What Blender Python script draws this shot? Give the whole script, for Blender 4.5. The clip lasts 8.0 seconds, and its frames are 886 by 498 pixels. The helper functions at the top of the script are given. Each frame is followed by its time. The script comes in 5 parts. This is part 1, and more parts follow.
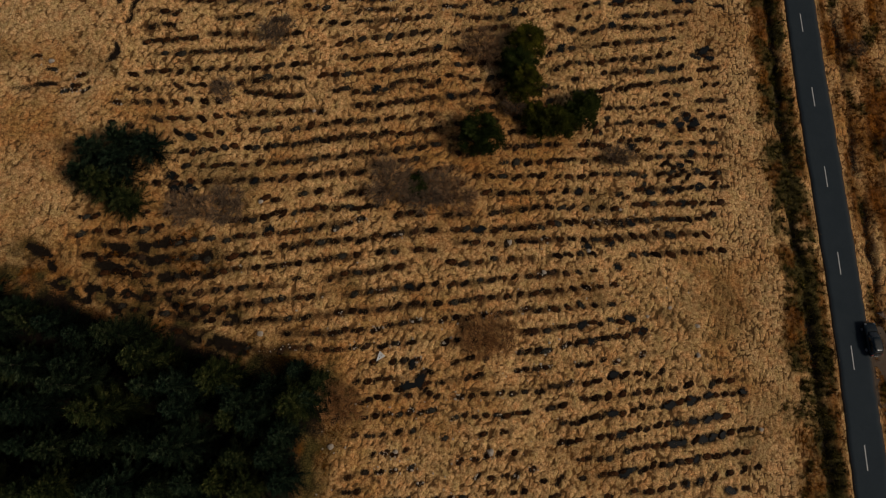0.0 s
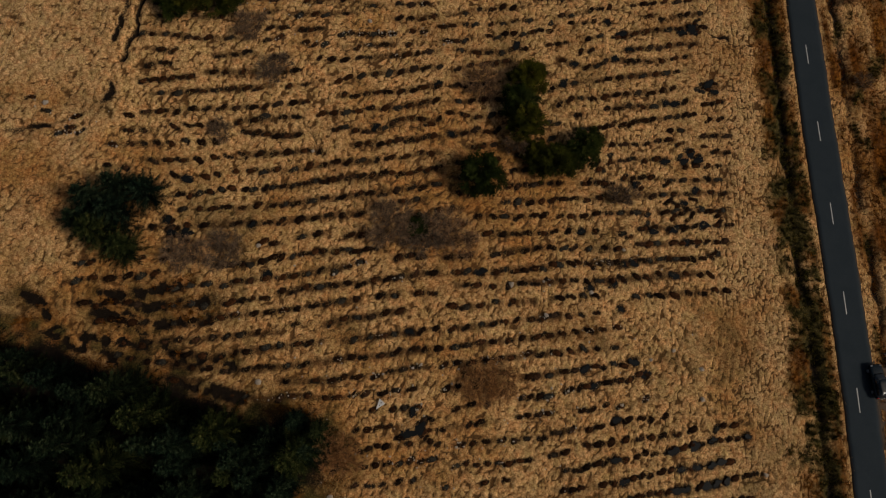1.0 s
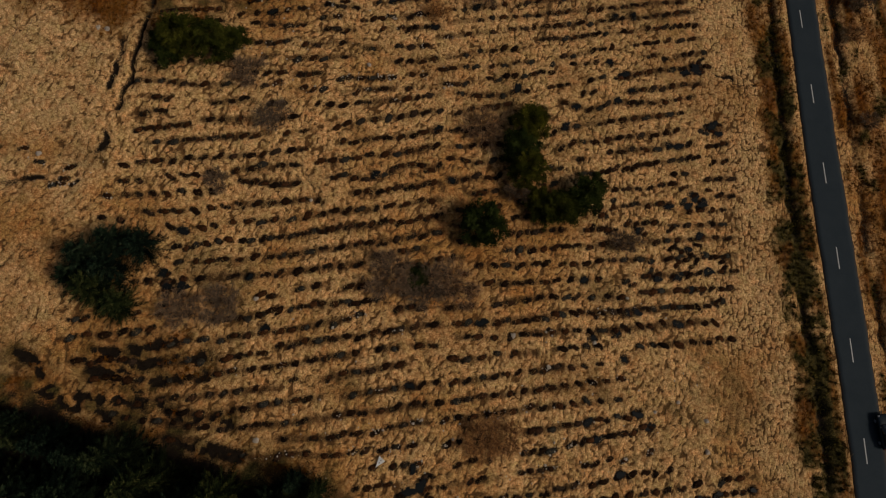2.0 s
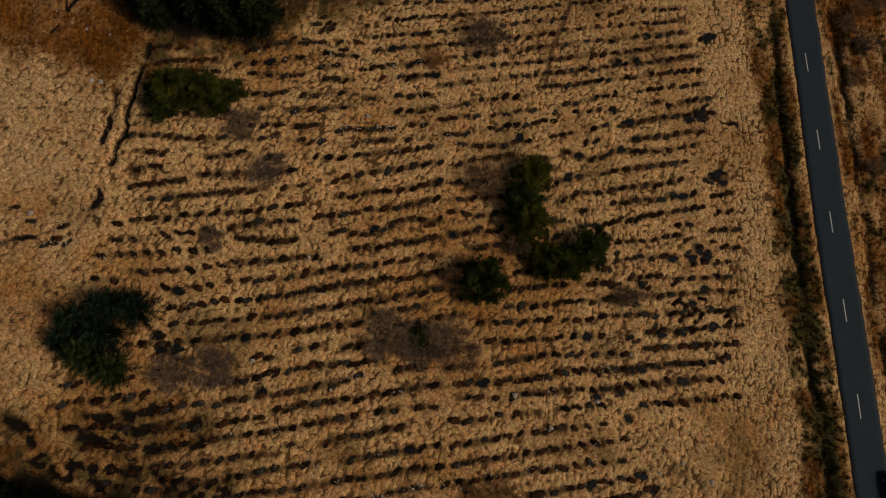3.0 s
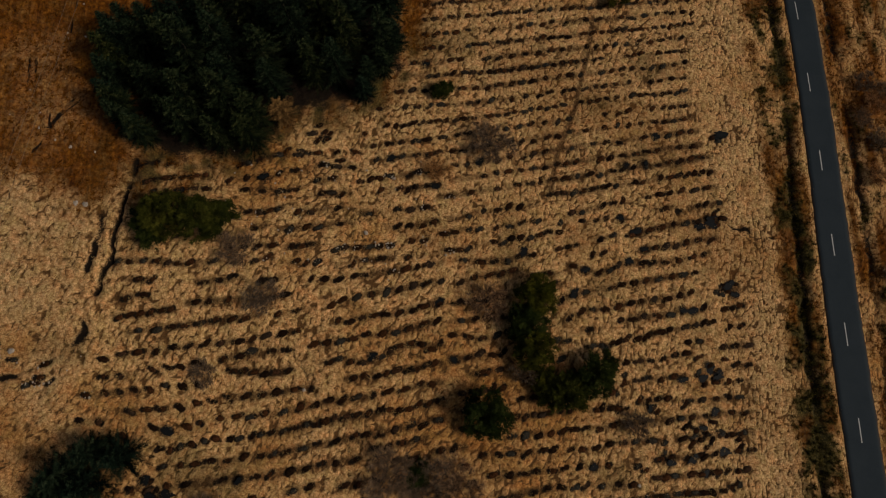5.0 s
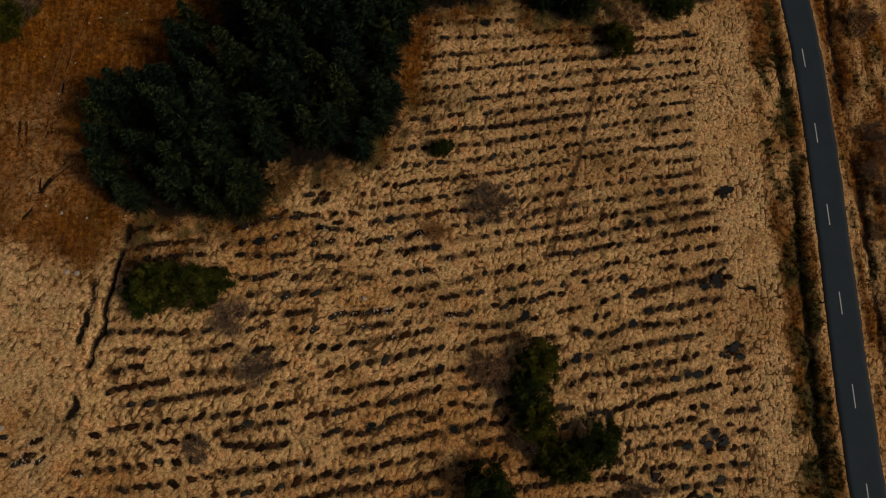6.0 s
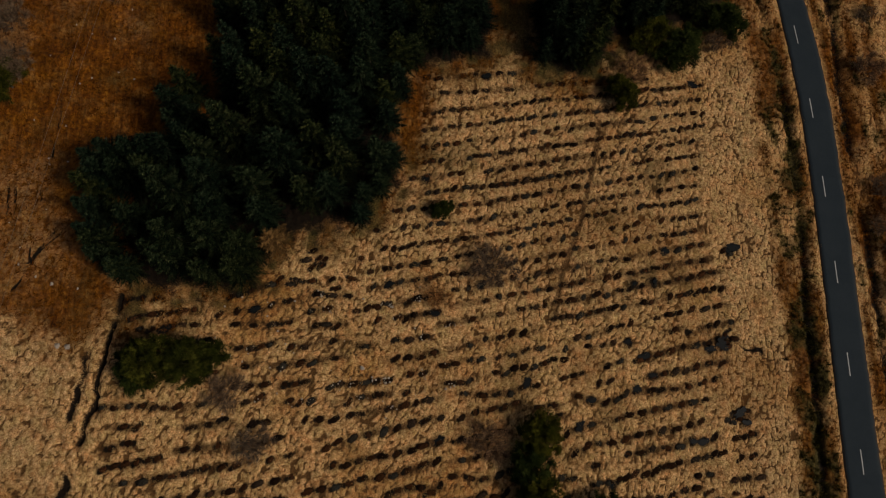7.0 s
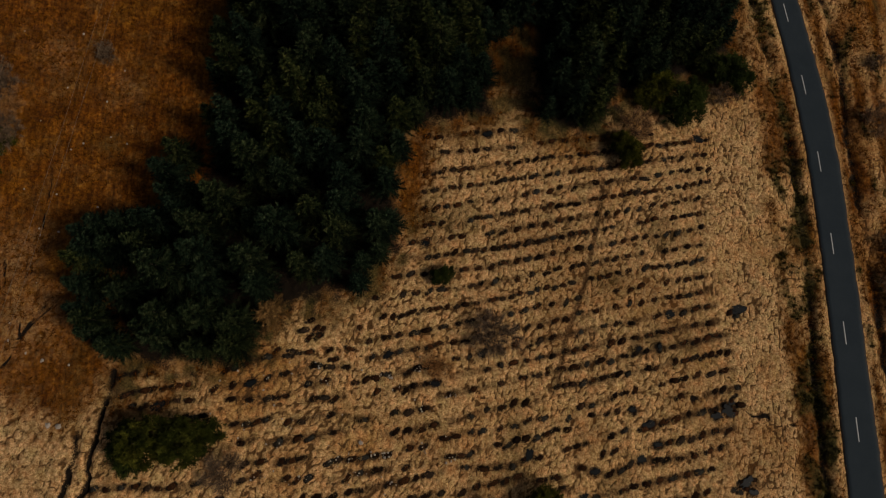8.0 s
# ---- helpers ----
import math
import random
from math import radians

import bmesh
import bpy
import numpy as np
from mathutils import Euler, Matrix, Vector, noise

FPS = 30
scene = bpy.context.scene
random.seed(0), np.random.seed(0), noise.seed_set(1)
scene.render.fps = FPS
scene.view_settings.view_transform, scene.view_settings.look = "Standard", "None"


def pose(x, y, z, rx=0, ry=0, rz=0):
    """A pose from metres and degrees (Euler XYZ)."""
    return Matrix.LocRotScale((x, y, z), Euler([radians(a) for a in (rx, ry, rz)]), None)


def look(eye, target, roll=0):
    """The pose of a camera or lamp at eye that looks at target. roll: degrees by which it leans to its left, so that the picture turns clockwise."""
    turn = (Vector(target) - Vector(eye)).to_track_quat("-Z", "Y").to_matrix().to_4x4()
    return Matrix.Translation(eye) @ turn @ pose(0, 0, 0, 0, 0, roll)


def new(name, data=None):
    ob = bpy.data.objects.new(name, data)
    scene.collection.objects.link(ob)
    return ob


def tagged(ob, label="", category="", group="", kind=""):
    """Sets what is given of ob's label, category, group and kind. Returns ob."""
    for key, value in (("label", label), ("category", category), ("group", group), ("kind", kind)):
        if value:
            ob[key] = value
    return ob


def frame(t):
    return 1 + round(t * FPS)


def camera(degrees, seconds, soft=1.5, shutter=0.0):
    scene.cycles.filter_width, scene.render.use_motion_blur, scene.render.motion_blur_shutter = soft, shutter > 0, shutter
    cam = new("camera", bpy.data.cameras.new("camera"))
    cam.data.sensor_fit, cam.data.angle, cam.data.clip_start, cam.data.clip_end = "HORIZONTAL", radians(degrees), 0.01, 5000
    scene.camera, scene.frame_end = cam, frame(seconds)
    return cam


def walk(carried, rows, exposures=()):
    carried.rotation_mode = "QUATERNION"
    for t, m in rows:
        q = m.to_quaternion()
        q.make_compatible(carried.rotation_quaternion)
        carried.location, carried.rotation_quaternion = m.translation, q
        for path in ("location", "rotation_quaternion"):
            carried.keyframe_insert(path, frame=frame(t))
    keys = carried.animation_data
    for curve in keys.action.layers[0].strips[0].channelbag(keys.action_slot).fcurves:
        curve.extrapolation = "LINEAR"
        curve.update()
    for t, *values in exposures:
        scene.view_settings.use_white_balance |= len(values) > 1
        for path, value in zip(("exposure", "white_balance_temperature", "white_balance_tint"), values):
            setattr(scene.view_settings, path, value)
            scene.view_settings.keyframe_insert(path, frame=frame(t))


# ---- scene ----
cam = camera(70, 8.0, 1.1)
walk(cam, [
    (0, pose(-0.000, 0.000, 79.854, 12.709, 0.220, 0.022)),
    (0.5, pose(-0.084, 2.826, 79.914, 12.465, 0.195, 0.028)),
    (1, pose(-0.148, 5.752, 79.967, 12.324, 0.173, 0.020)),
    (1.5, pose(-0.211, 8.783, 80.021, 12.277, 0.167, -0.028)),
    (3, pose(-0.425, 18.931, 80.058, 12.242, 0.066, -0.071)),
    (3.5, pose(-0.529, 22.753, 80.072, 12.114, 0.017, -0.071)),
    (4, pose(-0.631, 26.680, 80.099, 11.969, -0.030, -0.069)),
    (4.5, pose(-0.701, 30.676, 80.120, 11.815, -0.082, -0.049)),
    (6, pose(-0.775, 43.019, 80.116, 11.344, -0.136, 0.018)),
    (6.5, pose(-0.773, 47.211, 80.047, 11.164, -0.145, 0.038)),
    (7, pose(-0.778, 51.460, 79.982, 11.003, -0.152, 0.059)),
    (7.5, pose(-0.799, 55.741, 79.916, 10.841, -0.155, 0.045)),
    (8, pose(-0.821, 60.037, 79.833, 10.704, -0.144, 0.058)),
], [(0.0, -0.27, 7100, 10), (8.0, -0.27, 7100, 10)])

# ---- daylight: overcast sky with a weak wide sun ----
SUN_UP, SUN_TURN = radians(42), radians(108)
world = bpy.data.worlds.new("overcast_sky")
scene.world = world
world.use_nodes = True
wn = world.node_tree
sky = wn.nodes.new("ShaderNodeTexSky")
sky.sky_type, sky.sun_disc = "NISHITA", False
sky.sun_elevation, sky.sun_rotation = SUN_UP, SUN_TURN
sky.dust_density, sky.ozone_density = 4.0, 1.0
wn.links.new(sky.outputs[0], wn.nodes["Background"].inputs[0])
wn.nodes["Background"].inputs[1].default_value = 0.043
sun = new("sun", bpy.data.lights.new("sun", "SUN"))
sun.data.energy, sun.data.angle, sun.data.color = 1.75, radians(10), (1.0, 0.95, 0.88)
to_sun = Vector((math.sin(SUN_TURN) * math.cos(SUN_UP), math.cos(SUN_TURN) * math.cos(SUN_UP), math.sin(SUN_UP)))
sun.matrix_world = look(to_sun * 200, (0, 0, 0))


# ---- materials ----
class Nodes:
    def __init__(self, name, rough=0.9, metal=0.0, spec=0.3):
        self.m = bpy.data.materials.new(name)
        self.m.use_nodes = True
        self.t = self.m.node_tree
        self.b = self.t.nodes["Principled BSDF"]
        self.b.inputs["Roughness"].default_value = rough
        self.b.inputs["Metallic"].default_value = metal
        self.b.inputs["Specular IOR Level"].default_value = spec

    def add(self, kind, **values):
        n = self.t.nodes.new("ShaderNode" + kind)
        for k, v in values.items():
            if k in n.inputs:
                n.inputs[k].default_value = v
        return n

    def link(self, a, b):
        self.t.links.new(a, b)

    def place(self):
        return self.add("TexCoord").outputs["Object"]

    def noise(self, scale, detail=4.0, rough=0.6):
        n = self.add("TexNoise", Scale=scale, Detail=detail, Roughness=rough)
        self.link(self.place(), n.inputs["Vector"])
        return n.outputs["Fac"]

    def strokes(self, across, lengthwise, turn, detail=4.0):
        """Noise drawn out along y, turned by so many degrees."""
        lay = self.add("Mapping", Rotation=(0, 0, radians(turn)), Scale=(across, lengthwise, across))
        self.link(self.place(), lay.inputs["Vector"])
        n = self.add("TexNoise", Scale=1.0, Detail=detail, Roughness=0.65)
        self.link(lay.outputs[0], n.inputs["Vector"])
        return n.outputs["Fac"]

    def ramp(self, fac, stops):
        n = self.add("ValToRGB")
        e = n.color_ramp.elements
        while len(e) < len(stops):
            e.new(0.5)
        for el, (p, c) in zip(e, stops):
            el.position = p
            el.color = (*c, 1) if len(c) == 3 else c
        self.link(fac, n.inputs[0])
        return n.outputs[0]

    def mix(self, fac, a, b, mode="MIX"):
        n = self.t.nodes.new("ShaderNodeMix")
        n.data_type, n.blend_type = "RGBA", mode
        for sock, v in ((n.inputs[0], fac), (n.inputs[6], a), (n.inputs[7], b)):
            if isinstance(v, (int, float)):
                sock.default_value = v
            elif isinstance(v, tuple):
                sock.default_value = (*v, 1)
            else:
                self.link(v, sock)
        return n.outputs[2]

    def math(self, op, a, b):
        n = self.t.nodes.new("ShaderNodeMath")
        n.operation = op
        for sock, v in ((n.inputs[0], a), (n.inputs[1], b)):
            if isinstance(v, (int, float)):
                sock.default_value = v
            else:
                self.link(v, sock)
        return n.outputs[0]

    def bump(self, fac, dist, strength=1.0):
        n = self.add("Bump", Distance=dist, Strength=strength)
        self.link(fac, n.inputs["Height"])
        self.link(n.outputs[0], self.b.inputs["Normal"])

    def colour(self, c):
        if isinstance(c, tuple):
            self.b.inputs["Base Color"].default_value = (*c, 1)
        else:
            self.link(c, self.b.inputs["Base Color"])
        return self.m


def plain(name, dark, light, scale=6.0, rough=0.8, metal=0.0, spec=0.3, dist=0.01):
    """Two tones mottled at two scales, with fine relief."""
    n = Nodes(name, rough, metal, spec)
    c = n.mix(n.noise(scale), dark, light)
    c = n.mix(0.35, c, n.ramp(n.noise(scale * 7, 2), [(0.3, (0.55, 0.55, 0.55)), (0.7, (1, 1, 1))]), "MULTIPLY")
    n.bump(n.noise(scale * 5, 3), dist)
    return n.colour(c)


def leafy(name, tones, rough=0.85, scale=0.5, thing=True):
    """Foliage whose blades differ one by one and whose plants differ from each other."""
    n = Nodes(name, rough, 0.0, 0.03)
    step = 1.0 / (len(tones) - 1)
    tone = n.t.nodes.new("ShaderNodeAttribute")
    tone.attribute_name = "tone"
    c = n.ramp(tone.outputs["Fac"], [(i * step, t) for i, t in enumerate(tones)])
    # Paleness from root to tip, also carrying the light painted into tree crowns.
    young_lit = n.t.nodes.new("ShaderNodeAttribute")
    young_lit.attribute_name = "young_lit"
    c = n.mix(1.0, c, n.ramp(young_lit.outputs["Fac"], [(0.0, (0.27, 0.28, 0.28)), (1.0, (2.15, 2.1, 1.95))]), "MULTIPLY")
    c = n.mix(0.5, c, n.ramp(n.noise(scale, 3), [(0.3, (0.55, 0.55, 0.55)), (0.7, (1.15, 1.15, 1.15))]), "MULTIPLY")
    if thing:
        c = n.mix(0.8, c, n.ramp(n.add("ObjectInfo").outputs["Random"], [(0, (0.55, 0.72, 0.85)), (0.5, (0.9, 1, 1)), (0.8, (1.4, 1.2, 0.8)), (1, (1.9, 1.5, 0.75))]), "MULTIPLY")
    return n.colour(c)


def ground_material():
    n = Nodes("rough_ground", 0.95, 0.0, 0.15)

    def cover(name):
        a = n.t.nodes.new("ShaderNodeAttribute")
        a.attribute_name = name
        return a.outputs["Fac"]
    fine = n.noise(6.0, 6, 0.75)
    broad = n.noise(0.16, 4, 0.6)
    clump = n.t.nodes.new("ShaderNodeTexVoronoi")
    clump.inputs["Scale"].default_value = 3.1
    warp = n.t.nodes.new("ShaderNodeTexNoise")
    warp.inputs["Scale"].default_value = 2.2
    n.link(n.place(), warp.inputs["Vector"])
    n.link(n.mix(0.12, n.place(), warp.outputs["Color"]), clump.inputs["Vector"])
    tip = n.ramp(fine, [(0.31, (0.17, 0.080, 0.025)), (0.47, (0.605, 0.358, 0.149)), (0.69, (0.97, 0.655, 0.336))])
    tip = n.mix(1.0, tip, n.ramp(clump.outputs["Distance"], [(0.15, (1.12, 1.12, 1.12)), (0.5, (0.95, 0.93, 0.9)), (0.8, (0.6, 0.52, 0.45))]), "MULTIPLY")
    tip = n.mix(1.0, tip, n.ramp(n.noise(0.75, 3, 0.6), [(0.3, (1.06, 0.90, 0.84)), (0.5, (1.0, 1.0, 1.0)), (0.68, (0.86, 0.93, 0.86))]), "MULTIPLY")
    tip = n.mix(1.0, tip, n.ramp(n.strokes(15.0, 5.0, -8, 3), [(0.3, (0.66, 0.6, 0.54)), (0.62, (1.2, 1.2, 1.2))]), "MULTIPLY")
    tip = n.mix(n.ramp(n.math("ADD", cover("brown"), n.math("MULTIPLY", n.math("SUBTRACT", broad, 0.5), 2.0)), [(0.1, (0, 0, 0)), (0.8, (1, 1, 1))]), tip, n.mix(1.0, tip, (0.74, 0.60, 0.43), "MULTIPLY"))
    bright = n.mix(1.0, tip, (0.90, 0.93, 0.99), "MULTIPLY")
    # Dead brown thatch, with the shade between tussocks painted in.
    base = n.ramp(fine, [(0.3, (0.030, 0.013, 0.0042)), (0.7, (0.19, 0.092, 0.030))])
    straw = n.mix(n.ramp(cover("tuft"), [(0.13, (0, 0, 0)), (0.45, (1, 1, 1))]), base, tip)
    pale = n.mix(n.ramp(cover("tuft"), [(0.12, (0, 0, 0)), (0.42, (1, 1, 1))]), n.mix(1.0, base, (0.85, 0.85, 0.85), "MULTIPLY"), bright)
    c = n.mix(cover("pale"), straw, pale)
    fern = n.ramp(n.noise(2.4, 5, 0.66), [(0.27, (0.037, 0.0120, 0.0015)), (0.5, (0.145, 0.0430, 0.0034)), (0.75, (0.30, 0.112, 0.0105))])
    fern = n.mix(n.ramp(broad, [(0.5, (0, 0, 0)), (0.75, (0.7, 0.7, 0.7))]), fern, n.mix(1.0, fern, (1.5, 1.9, 1.6), "MULTIPLY"))
    fern = n.mix(n.ramp(n.noise(0.42, 6, 0.7), [(0.47, (0, 0, 0)), (0.70, (0.8, 0.8, 0.8))]), fern, n.mix(1.0, tip, (0.36, 0.31, 0.20), "MULTIPLY"))
    fern = n.mix(1.0, fern, n.ramp(n.noise(0.27, 4, 0.6), [(0.35, (0.62, 0.6, 0.6)), (0.62, (1.05, 1.02, 1.0))]), "MULTIPLY")
    fern = n.mix(1.0, fern, n.ramp(n.strokes(2.2, 0.28, -12, 5.0), [(0.32, (0.5, 0.46, 0.42)), (0.5, (1.1, 1.08, 1.05)), (0.68, (1.6, 1.75, 1.8))]), "MULTIPLY")
    c = n.mix(cover("rust"), c, fern)
    moss = n.ramp(fine, [(0.32, (0.008, 0.0070, 0.0024)), (0.5, (0.052, 0.040, 0.010)), (0.75, (0.22, 0.145, 0.04))])
    c = n.mix(cover("moss"), c, moss)
    # Bare peat; the same near-black also paints shade on the forest floor.
    soil_shade = n.ramp(fine, [(0.3, (0.002, 0.0016, 0.0012)), (0.7, (0.018, 0.010, 0.005))])
    turned = n.ramp(fine, [(0.3, (0.012, 0.0048, 0.0016)), (0.7, (0.10, 0.046, 0.015))])
    rag2 = n.math("ADD", cover("turned"), n.math("MULTIPLY", n.math("SUBTRACT", n.noise(2.3, 5, 0.7), 0.5), 1.2))
    c = n.mix(n.ramp(rag2, [(0.30, (0, 0, 0)), (1.0, (0.85, 0.85, 0.85))]), c, turned)
    ragged = n.math("ADD", cover("soil_shade"), n.math("MULTIPLY", n.math("SUBTRACT", n.noise(7.0, 4, 0.7), 0.5), 1.1))
    c = n.mix(n.ramp(ragged, [(0.36, (0, 0, 0)), (0.70, (1, 1, 1))]), c, soil_shade)
    n.bump(n.noise(4.0, 8, 0.75), 0.2)
    return n.colour(c)


GROUND = ground_material()


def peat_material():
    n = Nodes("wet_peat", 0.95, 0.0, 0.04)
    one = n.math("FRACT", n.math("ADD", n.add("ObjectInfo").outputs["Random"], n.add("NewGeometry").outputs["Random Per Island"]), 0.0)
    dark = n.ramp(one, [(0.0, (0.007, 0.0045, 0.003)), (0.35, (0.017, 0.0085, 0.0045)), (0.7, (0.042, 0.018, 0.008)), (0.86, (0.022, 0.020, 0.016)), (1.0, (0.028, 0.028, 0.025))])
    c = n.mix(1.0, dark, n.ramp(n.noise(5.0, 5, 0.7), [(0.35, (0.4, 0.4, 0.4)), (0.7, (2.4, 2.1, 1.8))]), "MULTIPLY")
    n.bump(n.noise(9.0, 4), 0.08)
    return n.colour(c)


PEAT = peat_material()
WATER = plain("peaty_water", (0.006, 0.0065, 0.006), (0.014, 0.0145, 0.013), 1.5, 0.25, 0, 0.25, 0.003)
def asphalt_material():
    """Worn tarmac: broad mottling, fine chippings, and long bands polished by wheels."""
    n = Nodes("asphalt", 0.85, 0.0, 0.1)
    c = n.mix(n.noise(0.35, 5, 0.65), (0.0125, 0.0195, 0.0255), (0.0270, 0.0350, 0.0420))
    c = n.mix(0.4, c, n.ramp(n.noise(9.0, 3, 0.7), [(0.3, (0.6, 0.6, 0.6)), (0.7, (1.25, 1.25, 1.25))]), "MULTIPLY")
    edge = n.t.nodes.new("ShaderNodeAttribute")
    edge.attribute_name = "edge"
    worn = n.math("ADD", edge.outputs["Fac"], n.math("MULTIPLY", n.math("SUBTRACT", n.noise(1.6, 5, 0.7), 0.5), 0.7))
    c = n.mix(n.ramp(worn, [(0.55, (0, 0, 0)), (1.0, (0.85, 0.85, 0.85))]), c, (0.055, 0.038, 0.026))
    n.bump(n.noise(30.0, 2), 0.004)
    return n.colour(c)


ASPHALT = asphalt_material()
PAINT = plain("road_paint", (0.30, 0.30, 0.29), (0.44, 0.44, 0.42), 4.0, 0.7)
GRAVEL = plain("gravel", (0.06, 0.040, 0.027), (0.12, 0.085, 0.06), 2.0, 0.95, 0, 0.2, 0.03)
STONE = plain("pale_stone", (0.29, 0.235, 0.185), (0.52, 0.44, 0.355), 3.0, 0.9, 0, 0.3, 0.04)
BOARD = plain("white_board", (0.55, 0.53, 0.5), (0.78, 0.77, 0.74), 2.0, 0.7)
BARK = plain("bark", (0.05, 0.035, 0.025), (0.13, 0.10, 0.075), 8.0, 0.95, 0, 0.2, 0.02)
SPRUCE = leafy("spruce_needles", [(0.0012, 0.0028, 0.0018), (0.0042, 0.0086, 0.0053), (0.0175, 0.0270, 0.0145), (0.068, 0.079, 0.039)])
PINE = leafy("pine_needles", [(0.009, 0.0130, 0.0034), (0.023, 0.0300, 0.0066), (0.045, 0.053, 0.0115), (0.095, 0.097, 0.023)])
LARCH = leafy("dry_larch_twigs", [(0.085, 0.054, 0.029), (0.14, 0.092, 0.052), (0.20, 0.135, 0.08)])
TWIG = leafy("bare_twigs", [(0.125, 0.068, 0.040), (0.225, 0.130, 0.079), (0.31, 0.188, 0.118)])
BRANCH = plain("grey_branch", (0.05, 0.030, 0.02), (0.11, 0.07, 0.048), 9.0, 0.95, 0, 0.05, 0.004)
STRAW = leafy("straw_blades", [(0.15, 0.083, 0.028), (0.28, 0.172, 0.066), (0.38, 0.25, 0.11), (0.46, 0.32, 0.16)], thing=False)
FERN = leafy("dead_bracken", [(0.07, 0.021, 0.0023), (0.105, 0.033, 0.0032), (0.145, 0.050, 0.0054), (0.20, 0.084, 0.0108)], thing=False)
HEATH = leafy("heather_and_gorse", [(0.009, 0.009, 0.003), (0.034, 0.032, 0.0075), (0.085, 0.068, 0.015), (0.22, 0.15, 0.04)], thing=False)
CAR_PAINT = plain("black_car_paint", (0.004, 0.008, 0.011), (0.006, 0.012, 0.016), 1.0, 0.18, 0.0, 0.35, 0.0002)
GLASS = plain("dark_car_glass", (0.012, 0.014, 0.016), (0.02, 0.022, 0.025), 1.0, 0.05, 0, 0.6, 0.0001)
RUBBER = plain("tyre_rubber", (0.012, 0.012, 0.012), (0.022, 0.022, 0.022), 9.0, 0.85)
ALLOY = plain("alloy", (0.42, 0.43, 0.45), (0.6, 0.6, 0.62), 9.0, 0.35, 0.9, 0.5, 0.001)
LAMP_RED = plain("red_lens", (0.25, 0.01, 0.01), (0.35, 0.02, 0.015), 9.0, 0.2)
LAMP_CLEAR = plain("clear_lens", (0.06, 0.065, 0.075), (0.11, 0.115, 0.125), 9.0, 0.1)
STEEL = plain("galvanised_steel", (0.16, 0.16, 0.165), (0.26, 0.26, 0.27), 6.0, 0.6, 0.3, 0.5, 0.002)
CABLE = plain("weathered_cable", (0.15, 0.10, 0.06), (0.20, 0.145, 0.095), 6.0, 0.6)
POLE = plain("pole_wood", (0.10, 0.07, 0.05), (0.2, 0.15, 0.11), 6.0, 0.9)


# ---- helpers ----
def mesh_of(name, verts, faces, material, smooth=False):
    me = bpy.data.meshes.new(name)
    v, f = np.asarray(verts, np.float32), np.asarray(faces, np.int32)
    me.vertices.add(len(v))
    me.vertices.foreach_set("co", v.ravel())
    me.loops.add(f.size)
    me.loops.foreach_set("vertex_index", f.ravel())
    me.polygons.add(len(f))
    me.polygons.foreach_set("loop_start", np.arange(0, f.size, f.shape[1], dtype=np.int32))
    me.update(calc_edges=True)
    me.materials.append(material)
    if smooth:
        me.polygons.foreach_set("use_smooth", [True] * len(me.polygons))
    return me


def part(name, bm, material, parent=None, label="", smooth=False):
    """One bmesh as one mesh object, under a thing or a part."""
    me = bpy.data.meshes.new(name)
    bm.to_mesh(me)
    bm.free()
    me.materials.append(material)
    if smooth:
        me.polygons.foreach_set("use_smooth", [True] * len(me.polygons))
    ob = new(name, me)
    if parent:
        ob.parent = parent
    return tagged(ob, label)


def leaf_mesh(name, vf, material, young_lit=None, spray=None, seed=3):
    """Blades darker at the root and paler at the tip, and a tone for each spray of them."""
    v, f = vf
    me = mesh_of(name, v, f, material)
    n = len(v) // 3
    rng = np.random.default_rng(seed)
    grow = np.tile((0.0, 0.0, 1.0), (n, 1)) if young_lit is None else np.stack([young_lit * 0.6, young_lit * 0.6, np.minimum(1, young_lit + 0.25)], 1)
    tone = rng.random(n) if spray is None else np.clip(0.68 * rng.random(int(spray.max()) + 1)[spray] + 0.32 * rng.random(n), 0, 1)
    me.attributes.new("young_lit", "FLOAT", "POINT").data.foreach_set("value", grow.ravel().astype(np.float32))
    me.attributes.new("tone", "FLOAT", "POINT").data.foreach_set("value", np.repeat(tone, 3).astype(np.float32))
    return me


def piece(name, me, parent=None, label=""):
    ob = new(name, me)
    if parent:
        ob.parent = parent
    return tagged(ob, label)


def box(bm, x0, x1, y0, y1, z0, z1, bevel=0.0):
    made = bmesh.ops.create_cube(bm, size=1.0)["verts"]
    bmesh.ops.scale(bm, vec=(x1 - x0, y1 - y0, z1 - z0), verts=made)
    bmesh.ops.translate(bm, vec=((x0 + x1) / 2, (y0 + y1) / 2, (z0 + z1) / 2), verts=made)
    if bevel:
        edges = list({e for v in made for e in v.link_edges})
        bmesh.ops.bevel(bm, geom=edges, offset=bevel, segments=2, affect="EDGES", profile=0.6)
    return bm


def rod(bm, a, b, r0, r1, sides=6):
    a, b = Vector(a), Vector(b)
    turn = (b - a).to_track_quat("Z", "Y").to_matrix().to_4x4()
    bmesh.ops.create_cone(bm, cap_ends=True, segments=sides, radius1=r0, radius2=r1, depth=(b - a).length,
                          matrix=Matrix.Translation((a + b) / 2) @ turn)
    return bm


# ---- the lie of the land ----
A0, AX, AY, AXX, AXY, AYY = 4.616, -7.779, -1.646, 0.465, -0.743, -0.465


def soft(v, reach, ease):
    a = np.abs(v)
    return np.sign(v) * np.where(a < reach, a, reach + ease * np.tanh((a - reach) / ease))


